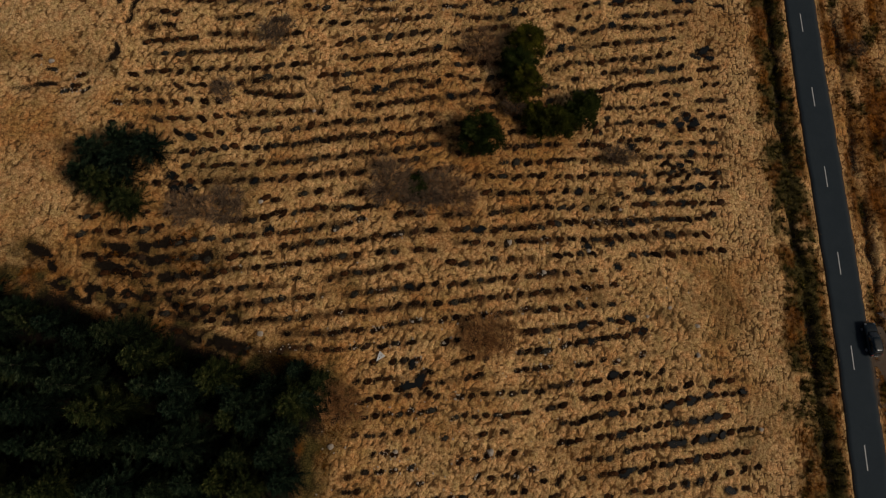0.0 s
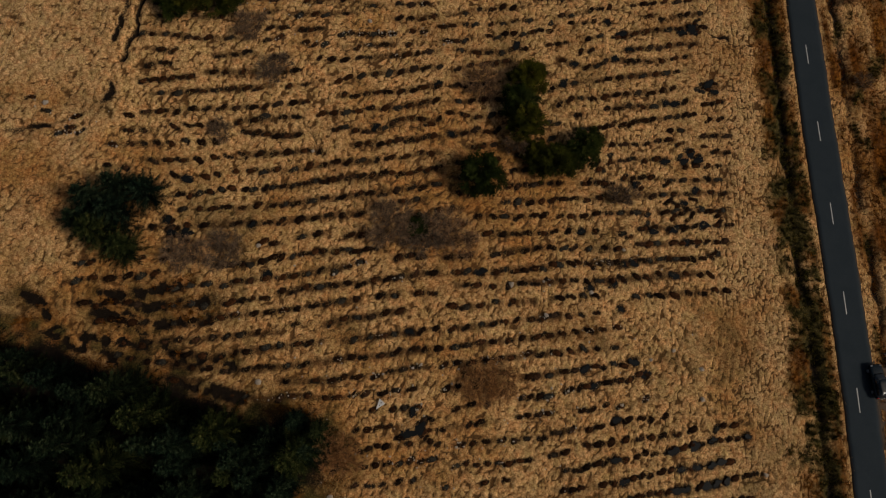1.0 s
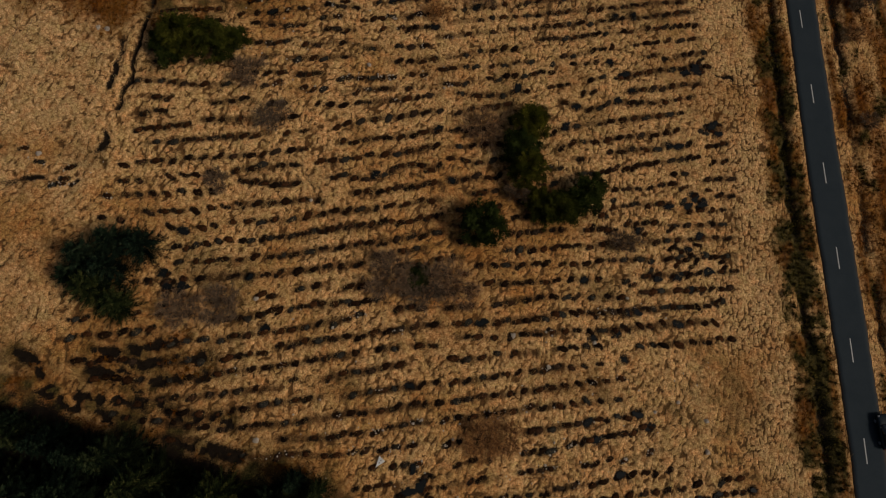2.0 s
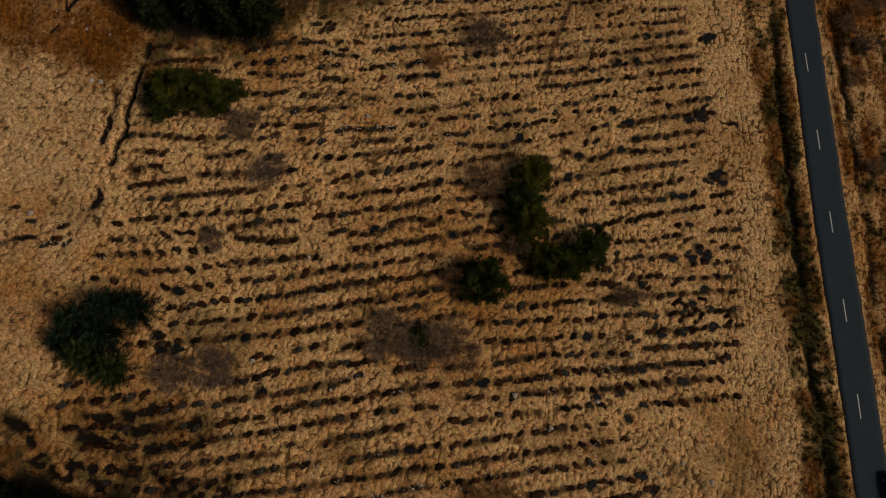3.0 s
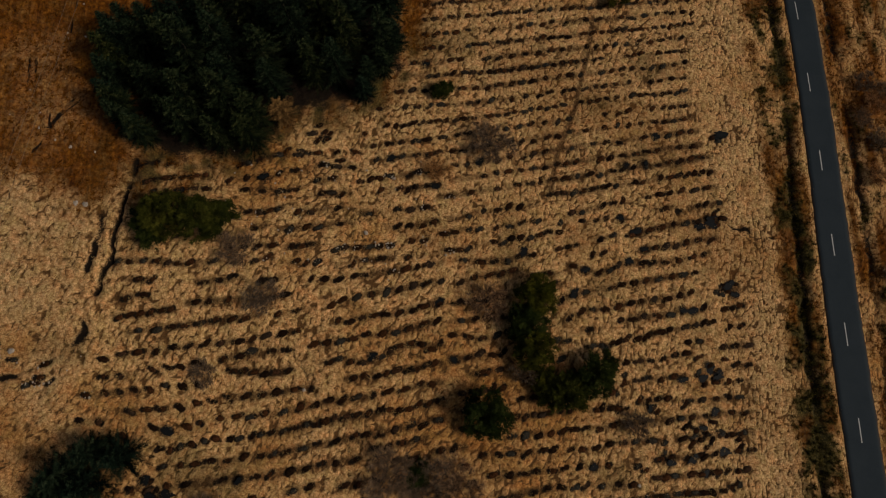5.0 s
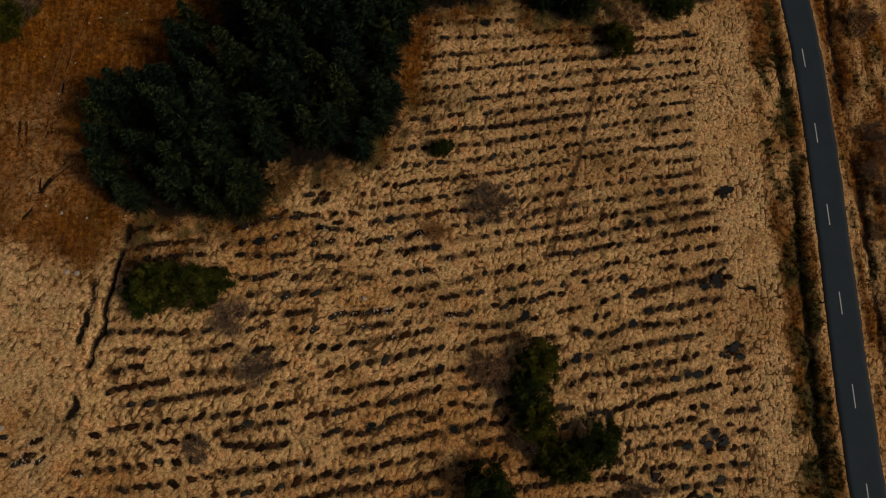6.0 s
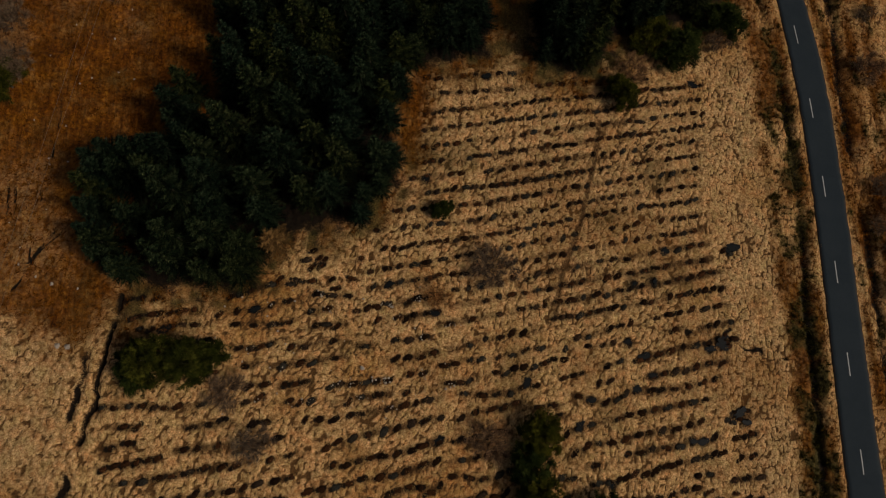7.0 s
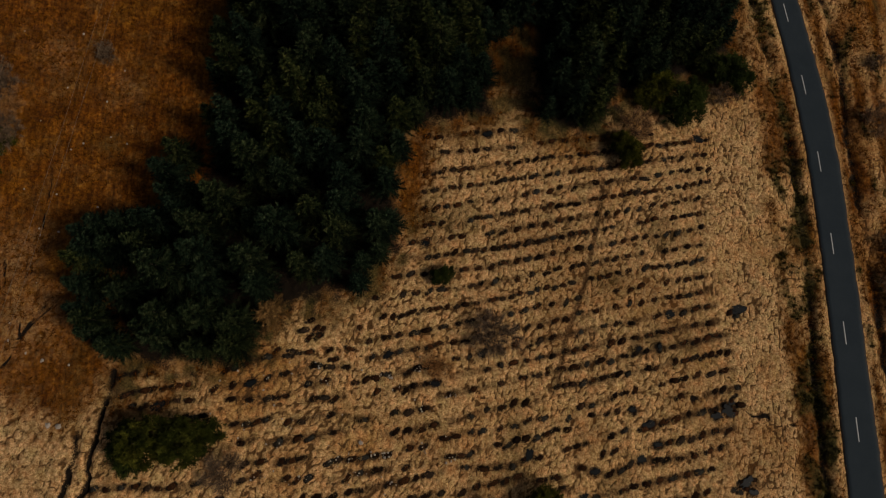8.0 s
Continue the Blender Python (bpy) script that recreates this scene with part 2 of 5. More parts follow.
def lie(x, y):
    u = soft(np.asarray(x, float), 78.0, 60.0) / 50
    v = soft(np.asarray(y, float) - 50, 82.0, 60.0) / 50
    return A0 + AX * u + AY * v + AXX * u * u + AXY * u * v + AYY * v * v


def along(knots, y):
    ys, xs = [k[1] for k in knots], [k[0] for k in knots]
    return sum(np.interp(np.asarray(y) + d, ys, xs) for d in (-4, -2, 0, 2, 4)) / 5


CENTRE = [(49.6, -60), (50.3, -30), (50.8, -12), (51.2, 2.7), (51.5, 16.5), (51.65, 28.5), (51.75, 40), (51.9, 52.5),
          (52.15, 65), (52.3, 77), (52.3, 89), (51.75, 100.6), (50.7, 112.3), (48.6, 128), (42, 165), (30, 220)]
EDGE_L = [(-2.1, -12), (-2.05, 3), (-2.2, 16), (-2.5, 38), (-2.2, 55), (-1.9, 70), (-1.75, 90), (-1.85, 102), (-1.95, 114)]
EDGE_R = [(2.6, -12), (2.6, 18), (2.5, 40), (2.7, 62), (3.1, 90), (3.0, 102), (2.6, 114)]
VERGE = [(42.0, -12), (42.2, -4), (42.7, 6.5), (43.1, 18), (43.0, 29), (43.5, 42), (44.3, 55), (43.2, 62), (43.4, 82), (43.0, 93), (44.4, 104), (44.8, 114)]
DITCH_L = [(46.3, -12), (46.0, 4), (46.4, 12), (45.6, 21), (46.1, 31), (46.4, 41), (47.2, 50), (47.2, 58), (47.6, 64), (48.1, 73), (48.5, 82), (48.3, 88), (47.8, 98), (46.0, 109), (44.5, 118)]
DITCH_R = [(56.3, -12), (56.5, 28), (56.7, 38), (57.1, 46), (57.4, 55), (57.6, 66), (57.8, 75), (57.4, 90), (58.2, 104), (57.3, 113)]
FIELD_DRAIN = [(-20.2, 41.3), (-18.2, 38.7), (-16.0, 35.0), (-13.1, 30.7), (-9.5, 25.0), (-8.0, 23.3), (-4.6, 18.4), (-1.9, 13.3), (0.8, 9.7), (4.1, 5.4)]
LEFT_DRAIN = [(-36.0, 60.0), (-36.3, 58.7), (-37.1, 54.6), (-37.4, 50.9), (-37.9, 47.9), (-38.6, 44.1)]
LEFT_DRAIN_2 = [(-38.8, 53.7), (-39.3, 50.9), (-40.0, 47.6), (-40.7, 43.8)]
SIDE_DRAIN = [(-39.9, 42.8), (-39.5, 39.6), (-40.9, 37.8), (-42.0, 37.4), (-44.0, 36.2), (-45.0, 35.1), (-47.0, 34.9), (-50.4, 33.8)]
CREEK = [(30, 56.5), (37.3, 54.8), (39.6, 54.1), (41.1, 53.0), (43.6, 53.4)]
RUT_1 = [(-48.6, 76), (-48.8, 71.6), (-48.6, 65.6), (-49.9, 57.6)]
RUT_2 = [(-44.6, 82), (-45.5, 72), (-45.8, 62.2), (-47, 60)]
RUT_4 = [(-48.1, 72.9), (-48.0, 69.8), (-47.9, 66.4)]
RUT_5 = [(-43.6, 66.7), (-44.8, 64.6), (-46.1, 62.2)]
RUT_3 = [(-40.5, 70), (-43, 66.5), (-46, 63)]
WETS = [[(-37.9, 15.5), (-34.8, 15.7), (-32.6, 16.1), (-29.5, 17.1)],
        [(-38.3, 13.3), (-35.5, 13.7), (-32.5, 14.3), (-29.9, 14.6), (-26.4, 15.2)],
        [(-35.3, 11.8), (-32.5, 12.1), (-30.1, 12.7), (-27.5, 13.1), (-26.0, 13.3)],
        [(-42.7, 11.8), (-39.9, 11.2), (-37.4, 10.5), (-35.2, 10.8), (-32.6, 10.1), (-30.7, 9.6), (-28.1, 8.8), (-26.1, 8.1), (-23.6, 8.0)],
        [(-41.3, 10.7), (-38.8, 9.8), (-37.2, 9.1), (-35.6, 8.6)],
        [(-46.1, 15.2), (-44.2, 14.6), (-42.8, 12.8), (-41.8, 11.6)],
        [(-29.5, 6.8), (-27.6, 5.8), (-25.3, 5.1), (-22.5, 4.4)]]
FOOTPATH = [(20.4, 84.3), (19.5, 79.6), (18.1, 74.3), (16.7, 69.2), (14.3, 63.6), (13.0, 57.6)]
# patches of browner, matted grass, or of paler grass where the amount is below zero
BROWNS = [(-12, 9, 13, 0.22), (3, 33, 9, 0.42), (-30, 12, 10, 0.4), (-24, 58, 9, 0.4), (-3, 24, 6, 0.1), (15, 48, 12, -0.45), (25, 42, 9, -0.5), (14, 72, 18, -0.5), (-28, 37, 9, -0.35), (31, 8, 8, 0.22), (-2, -8, 10, 0.1), (26, -8, 16, -0.5), (-6, 18, 8, -0.25), (-48, 24, 12, 0.3), (-46, 41, 9, 0.15)]
# grass showing through the bracken
GRASSY = [(-43.8, 65.6, 3.5), (-46.4, 63.8, 4.0), (-49.0, 70.7, 3.5), (-46.7, 72.7, 2.5), (-45.5, 96.1, 3.0), (-38.1, 92.8, 2.2)]
MUD = [(-50, 16), (-46.6, 14.6), (-43.6, 12.8), (-40.0, 11.2), (-36.4, 9.9), (-30.5, 8.1), (-24.3, 5.9)]


def way_off(line, x, y):
    """Distance from a line of points."""
    d = np.full(np.shape(x), 1e9)
    for (ax, ay), (bx, by) in zip(line, line[1:]):
        lx, ly = bx - ax, by - ay
        t = np.clip(((x - ax) * lx + (y - ay) * ly) / (lx * lx + ly * ly), 0, 1)
        d = np.minimum(d, np.hypot(x - ax - t * lx, y - ay - t * ly))
    return d


def inside(poly, x, y):
    """How far inside a polygon (negative: outside)."""
    x, y = np.asarray(x, float), np.asarray(y, float)
    hit = np.zeros(x.shape, bool)
    for (ax, ay), (bx, by) in zip(poly, poly[1:] + poly[:1]):
        if ay != by:
            hit ^= ((ay > y) != (by > y)) & (x < (bx - ax) * (y - ay) / (by - ay) + ax)
    d = way_off(poly + poly[:1], x, y)
    return np.where(hit, d, -d)


CHANCE = np.random.default_rng(5).random((7, 512, 512))


def waves(x, y, size, seed):
    """Smooth noise from -1 to 1 on a lattice."""
    c, d = math.cos(0.5 + seed * 1.3), math.sin(0.5 + seed * 1.3)
    u, v = (x * c + y * d) / size, (y * c - x * d) / size
    i, j = np.floor(u).astype(int), np.floor(v).astype(int)
    f, g = u - i, v - j
    f, g = f * f * (3 - 2 * f), g * g * (3 - 2 * g)

    def at(a, b):
        return CHANCE[seed % 7, (a + 37 * seed) & 511, (b + 91 * seed) & 511] * 2 - 1
    return (at(i, j) * (1 - f) + at(i + 1, j) * f) * (1 - g) + (at(i, j + 1) * (1 - f) + at(i + 1, j + 1) * f) * g


def cells(x, y, seed):
    """Distances to the nearest and second nearest of scattered centres, one per square metre."""
    i, j = np.floor(x).astype(int), np.floor(y).astype(int)
    d1, d2 = np.full(x.shape, 9.0), np.full(x.shape, 9.0)
    for a in (-1, 0, 1):
        for b in (-1, 0, 1):
            px, py = i + a + CHANCE[seed % 7, (i + a) & 511, (j + b) & 511], j + b + CHANCE[(seed + 1) % 7, (i + a) & 511, (j + b) & 511]
            d = np.hypot(px - x, py - y)
            d2 = np.minimum(d2, np.maximum(d1, d))
            d1 = np.minimum(d1, d)
    return d1, d2


FERN_LEFT = [(-60, 60), (-50, 57.5), (-46.9, 57.2), (-41.1, 54.6), (-36.7, 57.0), (-36.3, 61), (-33, 64), (-22, 80), (-22, 135), (-60, 135)]
PALE_LEFT = [(-60, 10), (-47, 15), (-43.5, 18), (-43.7, 27.3), (-40.2, 32), (-40, 46), (-39, 55), (-41.1, 55), (-46.9, 57.5), (-60, 60)]
FERN_GAP = [(-6.5, 77.5), (-3.6, 78), (-2.3, 83), (-1.5, 91.5), (-5.3, 92), (-8, 84)]
FERN_BACK = [(-4, 92.5), (6, 94), (12, 99), (24, 98.5), (35, 100), (38, 101.5), (43.5, 105), (43, 125), (-4, 125)]
WOOD_EDGE = [(-5, 91), (6, 92.2), (13, 91), (22, 93), (30, 95.5), (40, 99), (42, 108), (-5, 108)]
EARTH_A = [(-40, 8), (-31, 7.6), (-24, 5.4), (-14, 4.0), (-10, -2), (-12, -7), (-14, -16), (-60, -16), (-60, 9)]
GREENED = [(19.4, 61.9), (22.7, 65.1), (30.5, 65.0), (31.0, 62.3), (23.8, 59.8)]
MOSSY = [(23, 9), (26.3, 14.7), (36.8, 15), (39.2, 9.3), (35.4, 2.9), (26.8, 3.6)]

FOREST_A = [(-52, 11.5), (-44.6, 11.2), (-41.6, 10.9), (-37.6, 8.5), (-31.1, 7.4), (-25.4, 5.0), (-20.8, 2.7), (-13.8, 2.5), (-12.4, -0.4), (-13.4, -4.0), (-15.8, -5.9), (-15.1, -16), (-52, -16)]
FOREST_B = [(-37.3, 72.2), (-37.4, 66.0), (-35.4, 61.8), (-33.0, 60.7), (-29.7, 60.8), (-25.1, 59.4), (-21.8, 61.6), (-20.3, 66.1), (-16.1, 67.9), (-9.9, 68.8), (-9.4, 71.2), (-6.2, 73.5),
            (-5.0, 77.1), (-6.9, 82.0), (-5.1, 87.4), (-3.9, 90.2), (6.0, 92.5), (6.2, 99.8), (7.0, 118), (-27.8, 118), (-28.2, 100), (-27.2, 90.5), (-28.8, 81), (-34.2, 74.6)]
FOREST_C = [(11.6, 118), (11.4, 100.3), (11.8, 91.8), (15.4, 90.5), (20.8, 91.3), (22.0, 95.0), (24.0, 97.0), (34.0, 99.6), (40.5, 104.0), (42.2, 118)]
EARTH_B = [(-37.5, 62.5), (-27, 62.5), (-27, 57.5), (-31, 55.5), (-36.5, 55.5), (-38.5, 58)]


def fade(v, wide):
    return np.clip(v / wide * 0.5 + 0.5, 0, 1)


ROWS = []


def mound_row(*points):
    ROWS.append(points)


mound_row((-28.3, 45.5), (-23.5, 46.1))
mound_row((-36.4, 41.4), (-30.5, 42.5))
mound_row((-29.2, 43.1), (-22.9, 43.7))
mound_row((-35.0, 39.8), (-30.3, 40.5), (-25.0, 41.3), (-21.4, 41.9))
mound_row((-37.9, 36.8), (-33.1, 37.8), (-25.7, 38.7), (-19.5, 39.7), (-16.7, 40.2))
mound_row((-37.3, 35.0), (-33.3, 35.6), (-29.9, 36.2), (-26.9, 36.5))
mound_row((-25.2, 37.1), (-19.8, 37.8), (-18.0, 38.1))
mound_row((-39.5, 33.1), (-36.9, 33.3), (-33.5, 33.5), (-31.0, 34.1), (-28.0, 34.2), (-26.3, 34.2))
mound_row((-24.6, 35.8), (-21.9, 35.6), (-18.8, 35.4), (-17.4, 36.1))
mound_row((-34.6, 31.4), (-30.4, 31.8), (-26.1, 32.4), (-20.9, 33.1), (-15.1, 33.9))
mound_row((-32.1, 29.7), (-28.9, 29.7), (-25.1, 30.6), (-22.1, 30.9), (-18.1, 31.3), (-13.2, 32.3), (-8.1, 33.0), (-3.9, 33.9), (-0.5, 34.5))
mound_row((-31.7, 27.6), (-29.6, 27.5), (-27.5, 28.1), (-24.1, 28.4), (-20.6, 28.9), (-17.5, 29.3), (-15.3, 29.9), (-13.5, 30.2), (-8.0, 31.1), (-5.2, 31.5), (-0.5, 32.3))
mound_row((-30.5, 25.6), (-27.3, 26.0), (-22.2, 26.4), (-17.9, 27.1), (-14.3, 27.7), (-9.8, 28.6), (-5.2, 29.4), (-0.5, 30.5))
mound_row((-36.6, 23.3), (-33.0, 23.5), (-28.8, 23.8), (-23.8, 24.3), (-19.9, 24.5), (-16.9, 25.1), (-12.5, 25.8), (-9.8, 26.2))
mound_row((-41.1, 19.1), (-38.2, 19.4))
mound_row((-21.5, 22.3), (-19.3, 22.1))
mound_row((-26.0, 19.3), (-23.0, 19.5), (-19.7, 20.1), (-16.7, 20.8), (-13.6, 21.2), (-10.1, 21.6), (-7.4, 22.0))
mound_row((-41.4, 17.0), (-37.6, 17.4), (-33.2, 18.0), (-31.2, 18.2))
mound_row((-30.7, 16.6), (-26.6, 16.9), (-24.1, 17.3), (-21.2, 17.9), (-18.3, 18.2), (-15.3, 18.8), (-12.2, 19.5), (-8.9, 20.1))
mound_row((-19.0, 16.3), (-14.3, 17.1), (-10.8, 17.6), (-5.9, 18.3), (-3.2, 18.9), (-0.5, 19.1))
mound_row((-13.3, 47.8), (-10.4, 48.6), (-6.5, 49.0))
mound_row((-17.0, 45.9), (-13.2, 46.3), (-9.9, 46.7), (-5.5, 47.7), (-0.5, 48.5))
mound_row((-14.1, 43.0), (-11.7, 44.0), (-9.8, 44.5), (-6.9, 45.0), (-4.0, 45.6), (-0.5, 46.5))
mound_row((-13.0, 41.2), (-10.2, 41.7), (-6.4, 42.3), (-3.5, 43.1), (-0.5, 43.8))
mound_row((-15.7, 38.6), (-13.0, 39.1), (-9.7, 39.6), (-6.8, 40.1), (-4.9, 40.4), (-3.0, 41.1), (-0.5, 41.7))
mound_row((-14.3, 36.6), (-12.4, 37.0), (-10.1, 36.6), (-8.7, 37.1), (-6.8, 37.7), (-5.4, 38.6), (-3.4, 38.9), (-2.0, 38.3), (-0.5, 39.0))
mound_row((-11.6, 34.7), (-9.1, 35.1), (-6.3, 35.6), (-4.8, 35.8), (-2.0, 36.5), (-0.5, 36.7))
mound_row((1.2, 46.4), (3.7, 46.9), (6.8, 47.5), (8.9, 48.0))
mound_row((24.6, 51.0), (29.7, 51.7), (33.2, 52.6), (35.5, 52.9))
mound_row((14.7, 48.8), (18.9, 47.7), (22.8, 49.3), (26.7, 49.3), (29.5, 49.8), (34.1, 50.8))
mound_row((14.0, 44.1), (15.6, 45.1), (18.8, 45.7), (22.1, 46.5), (25.4, 47.0), (28.5, 47.7), (31.6, 48.1), (34.4, 48.6))
mound_row((13.9, 42.1), (17.6, 43.2), (20.3, 43.5), (23.0, 44.1), (26.8, 44.6), (30.8, 45.5), (32.5, 45.9))
mound_row((16.4, 40.6), (18.6, 41.0), (20.7, 41.8), (23.1, 42.2), (27.2, 42.7), (31.1, 43.3), (33.4, 43.7))
mound_row((16.9, 38.7), (19.0, 38.8), (21.6, 39.6), (23.8, 39.7), (26.0, 40.5), (28.7, 40.9), (30.9, 41.4), (34.0, 41.9))
mound_row((19.3, 36.6), (22.5, 36.8), (25.7, 37.0), (27.9, 37.7), (30.6, 37.6), (32.7, 37.2))
mound_row((19.2, 33.9), (21.5, 34.4), (23.4, 34.7), (26.6, 35.0), (29.2, 35.0))
mound_row((17.0, 31.0), (19.6, 31.7), (21.1, 31.8))
mound_row((3.7, 26.4), (8.3, 26.4), (13.2, 26.7), (17.7, 26.9), (20.3, 27.4), (25.4, 27.6))
mound_row((4.9, 24.0), (8.3, 24.2), (12.7, 24.6), (15.6, 24.9), (20.1, 24.8), (22.7, 25.0))
mound_row((5.3, 21.5), (8.2, 22.1), (11.1, 22.5), (13.6, 22.5), (16.0, 22.7), (20.5, 22.6), (22.5, 22.7))
mound_row((1.1, 19.2), (8.2, 19.7), (13.0, 20.3), (15.4, 20.9), (18.9, 20.8), (22.4, 20.9), (26.5, 21.4), (31.1, 21.8), (35.3, 22.1))
mound_row((1.1, 17.5), (6.2, 17.7), (9.1, 18.2), (11.4, 18.1), (15.8, 18.6), (20.2, 18.7), (24.8, 19.2), (29.9, 19.7), (34.0, 19.8))
mound_row((-0.3, 41.4), (2.2, 41.7), (5.2, 42.2), (7.7, 42.1))
mound_row((-0.3, 39.6), (1.7, 40.0), (3.2, 39.4), (5.7, 39.8), (8.2, 40.2))
mound_row((-0.3, 37.4), (1.7, 37.0), (3.6, 37.7), (5.6, 37.7), (7.6, 38.3))
mound_row((-30.7, 12.4), (-27.1, 12.8), (-24.7, 13.5), (-21.0, 13.9), (-18.0, 14.3), (-15.1, 14.9), (-9.9, 15.7))
mound_row((-13.7, 12.7), (-12.9, 13.2), (-7.6, 14.0), (-4.3, 14.7))
mound_row((-31.7, 10.6), (-29.3, 10.9), (-26.9, 10.9), (-23.7, 11.3), (-21.2, 11.6), (-18.7, 11.9))
mound_row((-11.5, 10.9), (-8.9, 11.4), (-6.3, 11.7), (-3.2, 12.1), (-0.5, 12.3))
mound_row((-35.2, 10.6), (-33.2, 10.2), (-31.2, 9.6), (-29.2, 9.3), (-25.6, 9.0), (-23.2, 9.5), (-20.3, 9.9), (-16.6, 10.5), (-13.6, 10.8))
mound_row((-36.2, 9.1), (-32.3, 8.4), (-27.1, 7.8), (-22.6, 7.5), (-20.2, 7.7), (-17.7, 8.1), (-13.9, 8.5), (-11.8, 9.0), (-7.5, 9.3), (-4.0, 9.9), (-0.5, 10.2))
mound_row((-30.6, 6.9), (-29.0, 6.5), (-26.9, 6.3))
mound_row((-18.4, 6.3), (-15.9, 6.4), (-13.4, 6.5), (-8.8, 7.0), (-7.0, 7.3), (-4.0, 8.0), (-1.8, 8.0))
mound_row((-24.4, 4.9), (-22.0, 4.6), (-20.0, 4.4), (-16.7, 4.9), (-14.2, 4.6), (-10.8, 4.9), (-7.0, 5.1), (-2.7, 5.8))
mound_row((-11.2, -9.1), (-9.6, -8.7), (-5.5, -8.4), (-3.0, -8.1), (-0.4, -8.1))
mound_row((-0.3, 15.3), (1.5, 14.9), (3.8, 15.2), (8.1, 15.8), (10.9, 15.7))
mound_row((-0.3, 12.5), (3.4, 12.7), (5.7, 13.2), (8.0, 13.6), (9.9, 13.8), (12.2, 14.0), (15.1, 14.3), (18.5, 14.7), (22.5, 15.1))
mound_row((-0.3, 10.3), (2.9, 10.7), (5.2, 10.9), (8.9, 11.3), (11.7, 11.7), (15.5, 12.2), (19.4, 12.7), (22.3, 13.0))
mound_row((-0.3, 8.3), (3.3, 8.6), (5.6, 8.9), (10.7, 9.6), (14.4, 9.9), (17.8, 10.3), (21.2, 10.6))
mound_row((9.2, 6.8), (11.0, 7.1), (12.9, 7.3), (15.7, 7.8), (17.2, 8.1), (22.0, 8.6), (23.0, 8.9))
mound_row((0.2, 3.4), (2.4, 3.7), (4.6, 3.9), (6.4, 4.0))
mound_row((14.2, 5.5), (17.0, 5.8), (20.4, 6.5), (24.8, 7.3))
mound_row((-0.3, 1.3), (3.7, 1.7), (6.4, 2.2))
mound_row((14.6, 3.1), (16.9, 3.3), (19.7, 3.6), (22.1, 4.0), (25.5, 4.7))
mound_row((1.0, -0.6), (3.6, -0.4), (6.3, -0.1), (10.3, 0.2), (14.5, 0.9), (16.8, 1.0), (20.5, 1.8), (25.3, 2.2), (27.7, 2.5))
mound_row((16.2, -0.9), (19.4, -0.7), (22.8, -0.1), (26.6, 0.2), (28.0, 0.6), (30.0, 0.9))
mound_row((0.6, -2.7), (4.1, -2.8), (9.8, -2.4))
mound_row((12.0, -3.9), (14.7, -3.4), (18.4, -2.8), (21.4, -2.4), (23.6, -2.0), (26.4, -1.5), (28.9, -0.9), (32.8, -0.4), (36.2, -0.1))
mound_row((-0.3, -5.0), (1.9, -4.8), (4.0, -4.8), (8.0, -4.0))
mound_row((12.4, -5.7), (15.5, -5.4), (18.7, -5.0), (21.0, -4.6), (23.9, -4.1), (26.7, -3.7), (28.6, -3.6), (31.5, -2.9), (34.4, -2.7))
mound_row((-0.3, -7.9), (1.8, -7.7), (5.3, -6.9), (10.1, -6.3))
mound_row((14.5, -7.6), (19.0, -7.3), (22.8, -6.3), (25.6, -6.0), (28.4, -5.7), (30.8, -5.3), (33.2, -4.9), (35.2, -4.4), (37.6, -4.2))
mound_row((3.1, -9.3), (4.8, -9.3), (8.3, -9.0), (11.4, -8.2))
mound_row((14.9, -9.5), (17.1, -9.5), (21.7, -8.8), (24.4, -8.4), (27.2, -8.0), (30.6, -7.5), (32.9, -7.4), (36.8, -6.6))
mound_row((3.9, -11.1), (7.4, -11.0), (9.5, -10.7))
mound_row((20.6, -11.2), (24.2, -11.1), (26.1, -10.5), (28.9, -10.3), (31.7, -9.8), (34.2, -8.9), (37.1, -8.6))
mound_row((32.5, -11.4), (34.4, -11.1), (36.3, -11.1))
mound_row((-24.9, 59.9), (-23.1, 60.3), (-20.5, 61.5), (-19.1, 61.4), (-15.5, 61.9), (-13.2, 62.1))
mound_row((-26.5, 57.8), (-23.9, 58.2), (-20.3, 58.7), (-17.7, 59.5), (-14.5, 60.2), (-10.3, 60.3))
mound_row((-24.2, 56.7), (-20.2, 56.7), (-17.6, 57.2))
mound_row((-10.7, 58.4), (-8.4, 59.1), (-6.5, 59.2), (-3.2, 60.2), (-0.7, 60.7))
mound_row((-12.3, 64.0), (-10.0, 64.8))
mound_row((-8.4, 57.3), (-5.5, 57.7), (-2.7, 58.2), (-0.7, 58.6))
mound_row((-24.4, 54.0), (-22.3, 53.9), (-19.2, 54.8))
mound_row((-10.6, 54.4), (-8.3, 54.7))
mound_row((-26.0, 51.5), (-23.4, 51.9), (-21.3, 52.5))
mound_row((-7.3, 52.8), (-5.9, 52.9), (-3.1, 53.5), (-0.8, 53.9))
mound_row((-36.8, 47.7), (-32.8, 47.9), (-29.9, 47.5), (-27.4, 47.9), (-25.7, 48.0))
mound_row((-13.2, 49.8), (-10.5, 50.2), (-6.8, 50.6))
mound_row((-35.4, 45.7), (-32.6, 45.7))
mound_row((-28.4, 45.3), (-26.8, 45.4), (-23.9, 45.7))
mound_row((-10.4, 48.2), (-8.2, 48.6), (-6.3, 48.8), (-4.0, 49.4))
mound_row((-13.5, 46.2), (-11.3, 46.3), (-9.0, 46.6), (-6.3, 46.5), (-4.5, 47.3), (-1.7, 47.6))
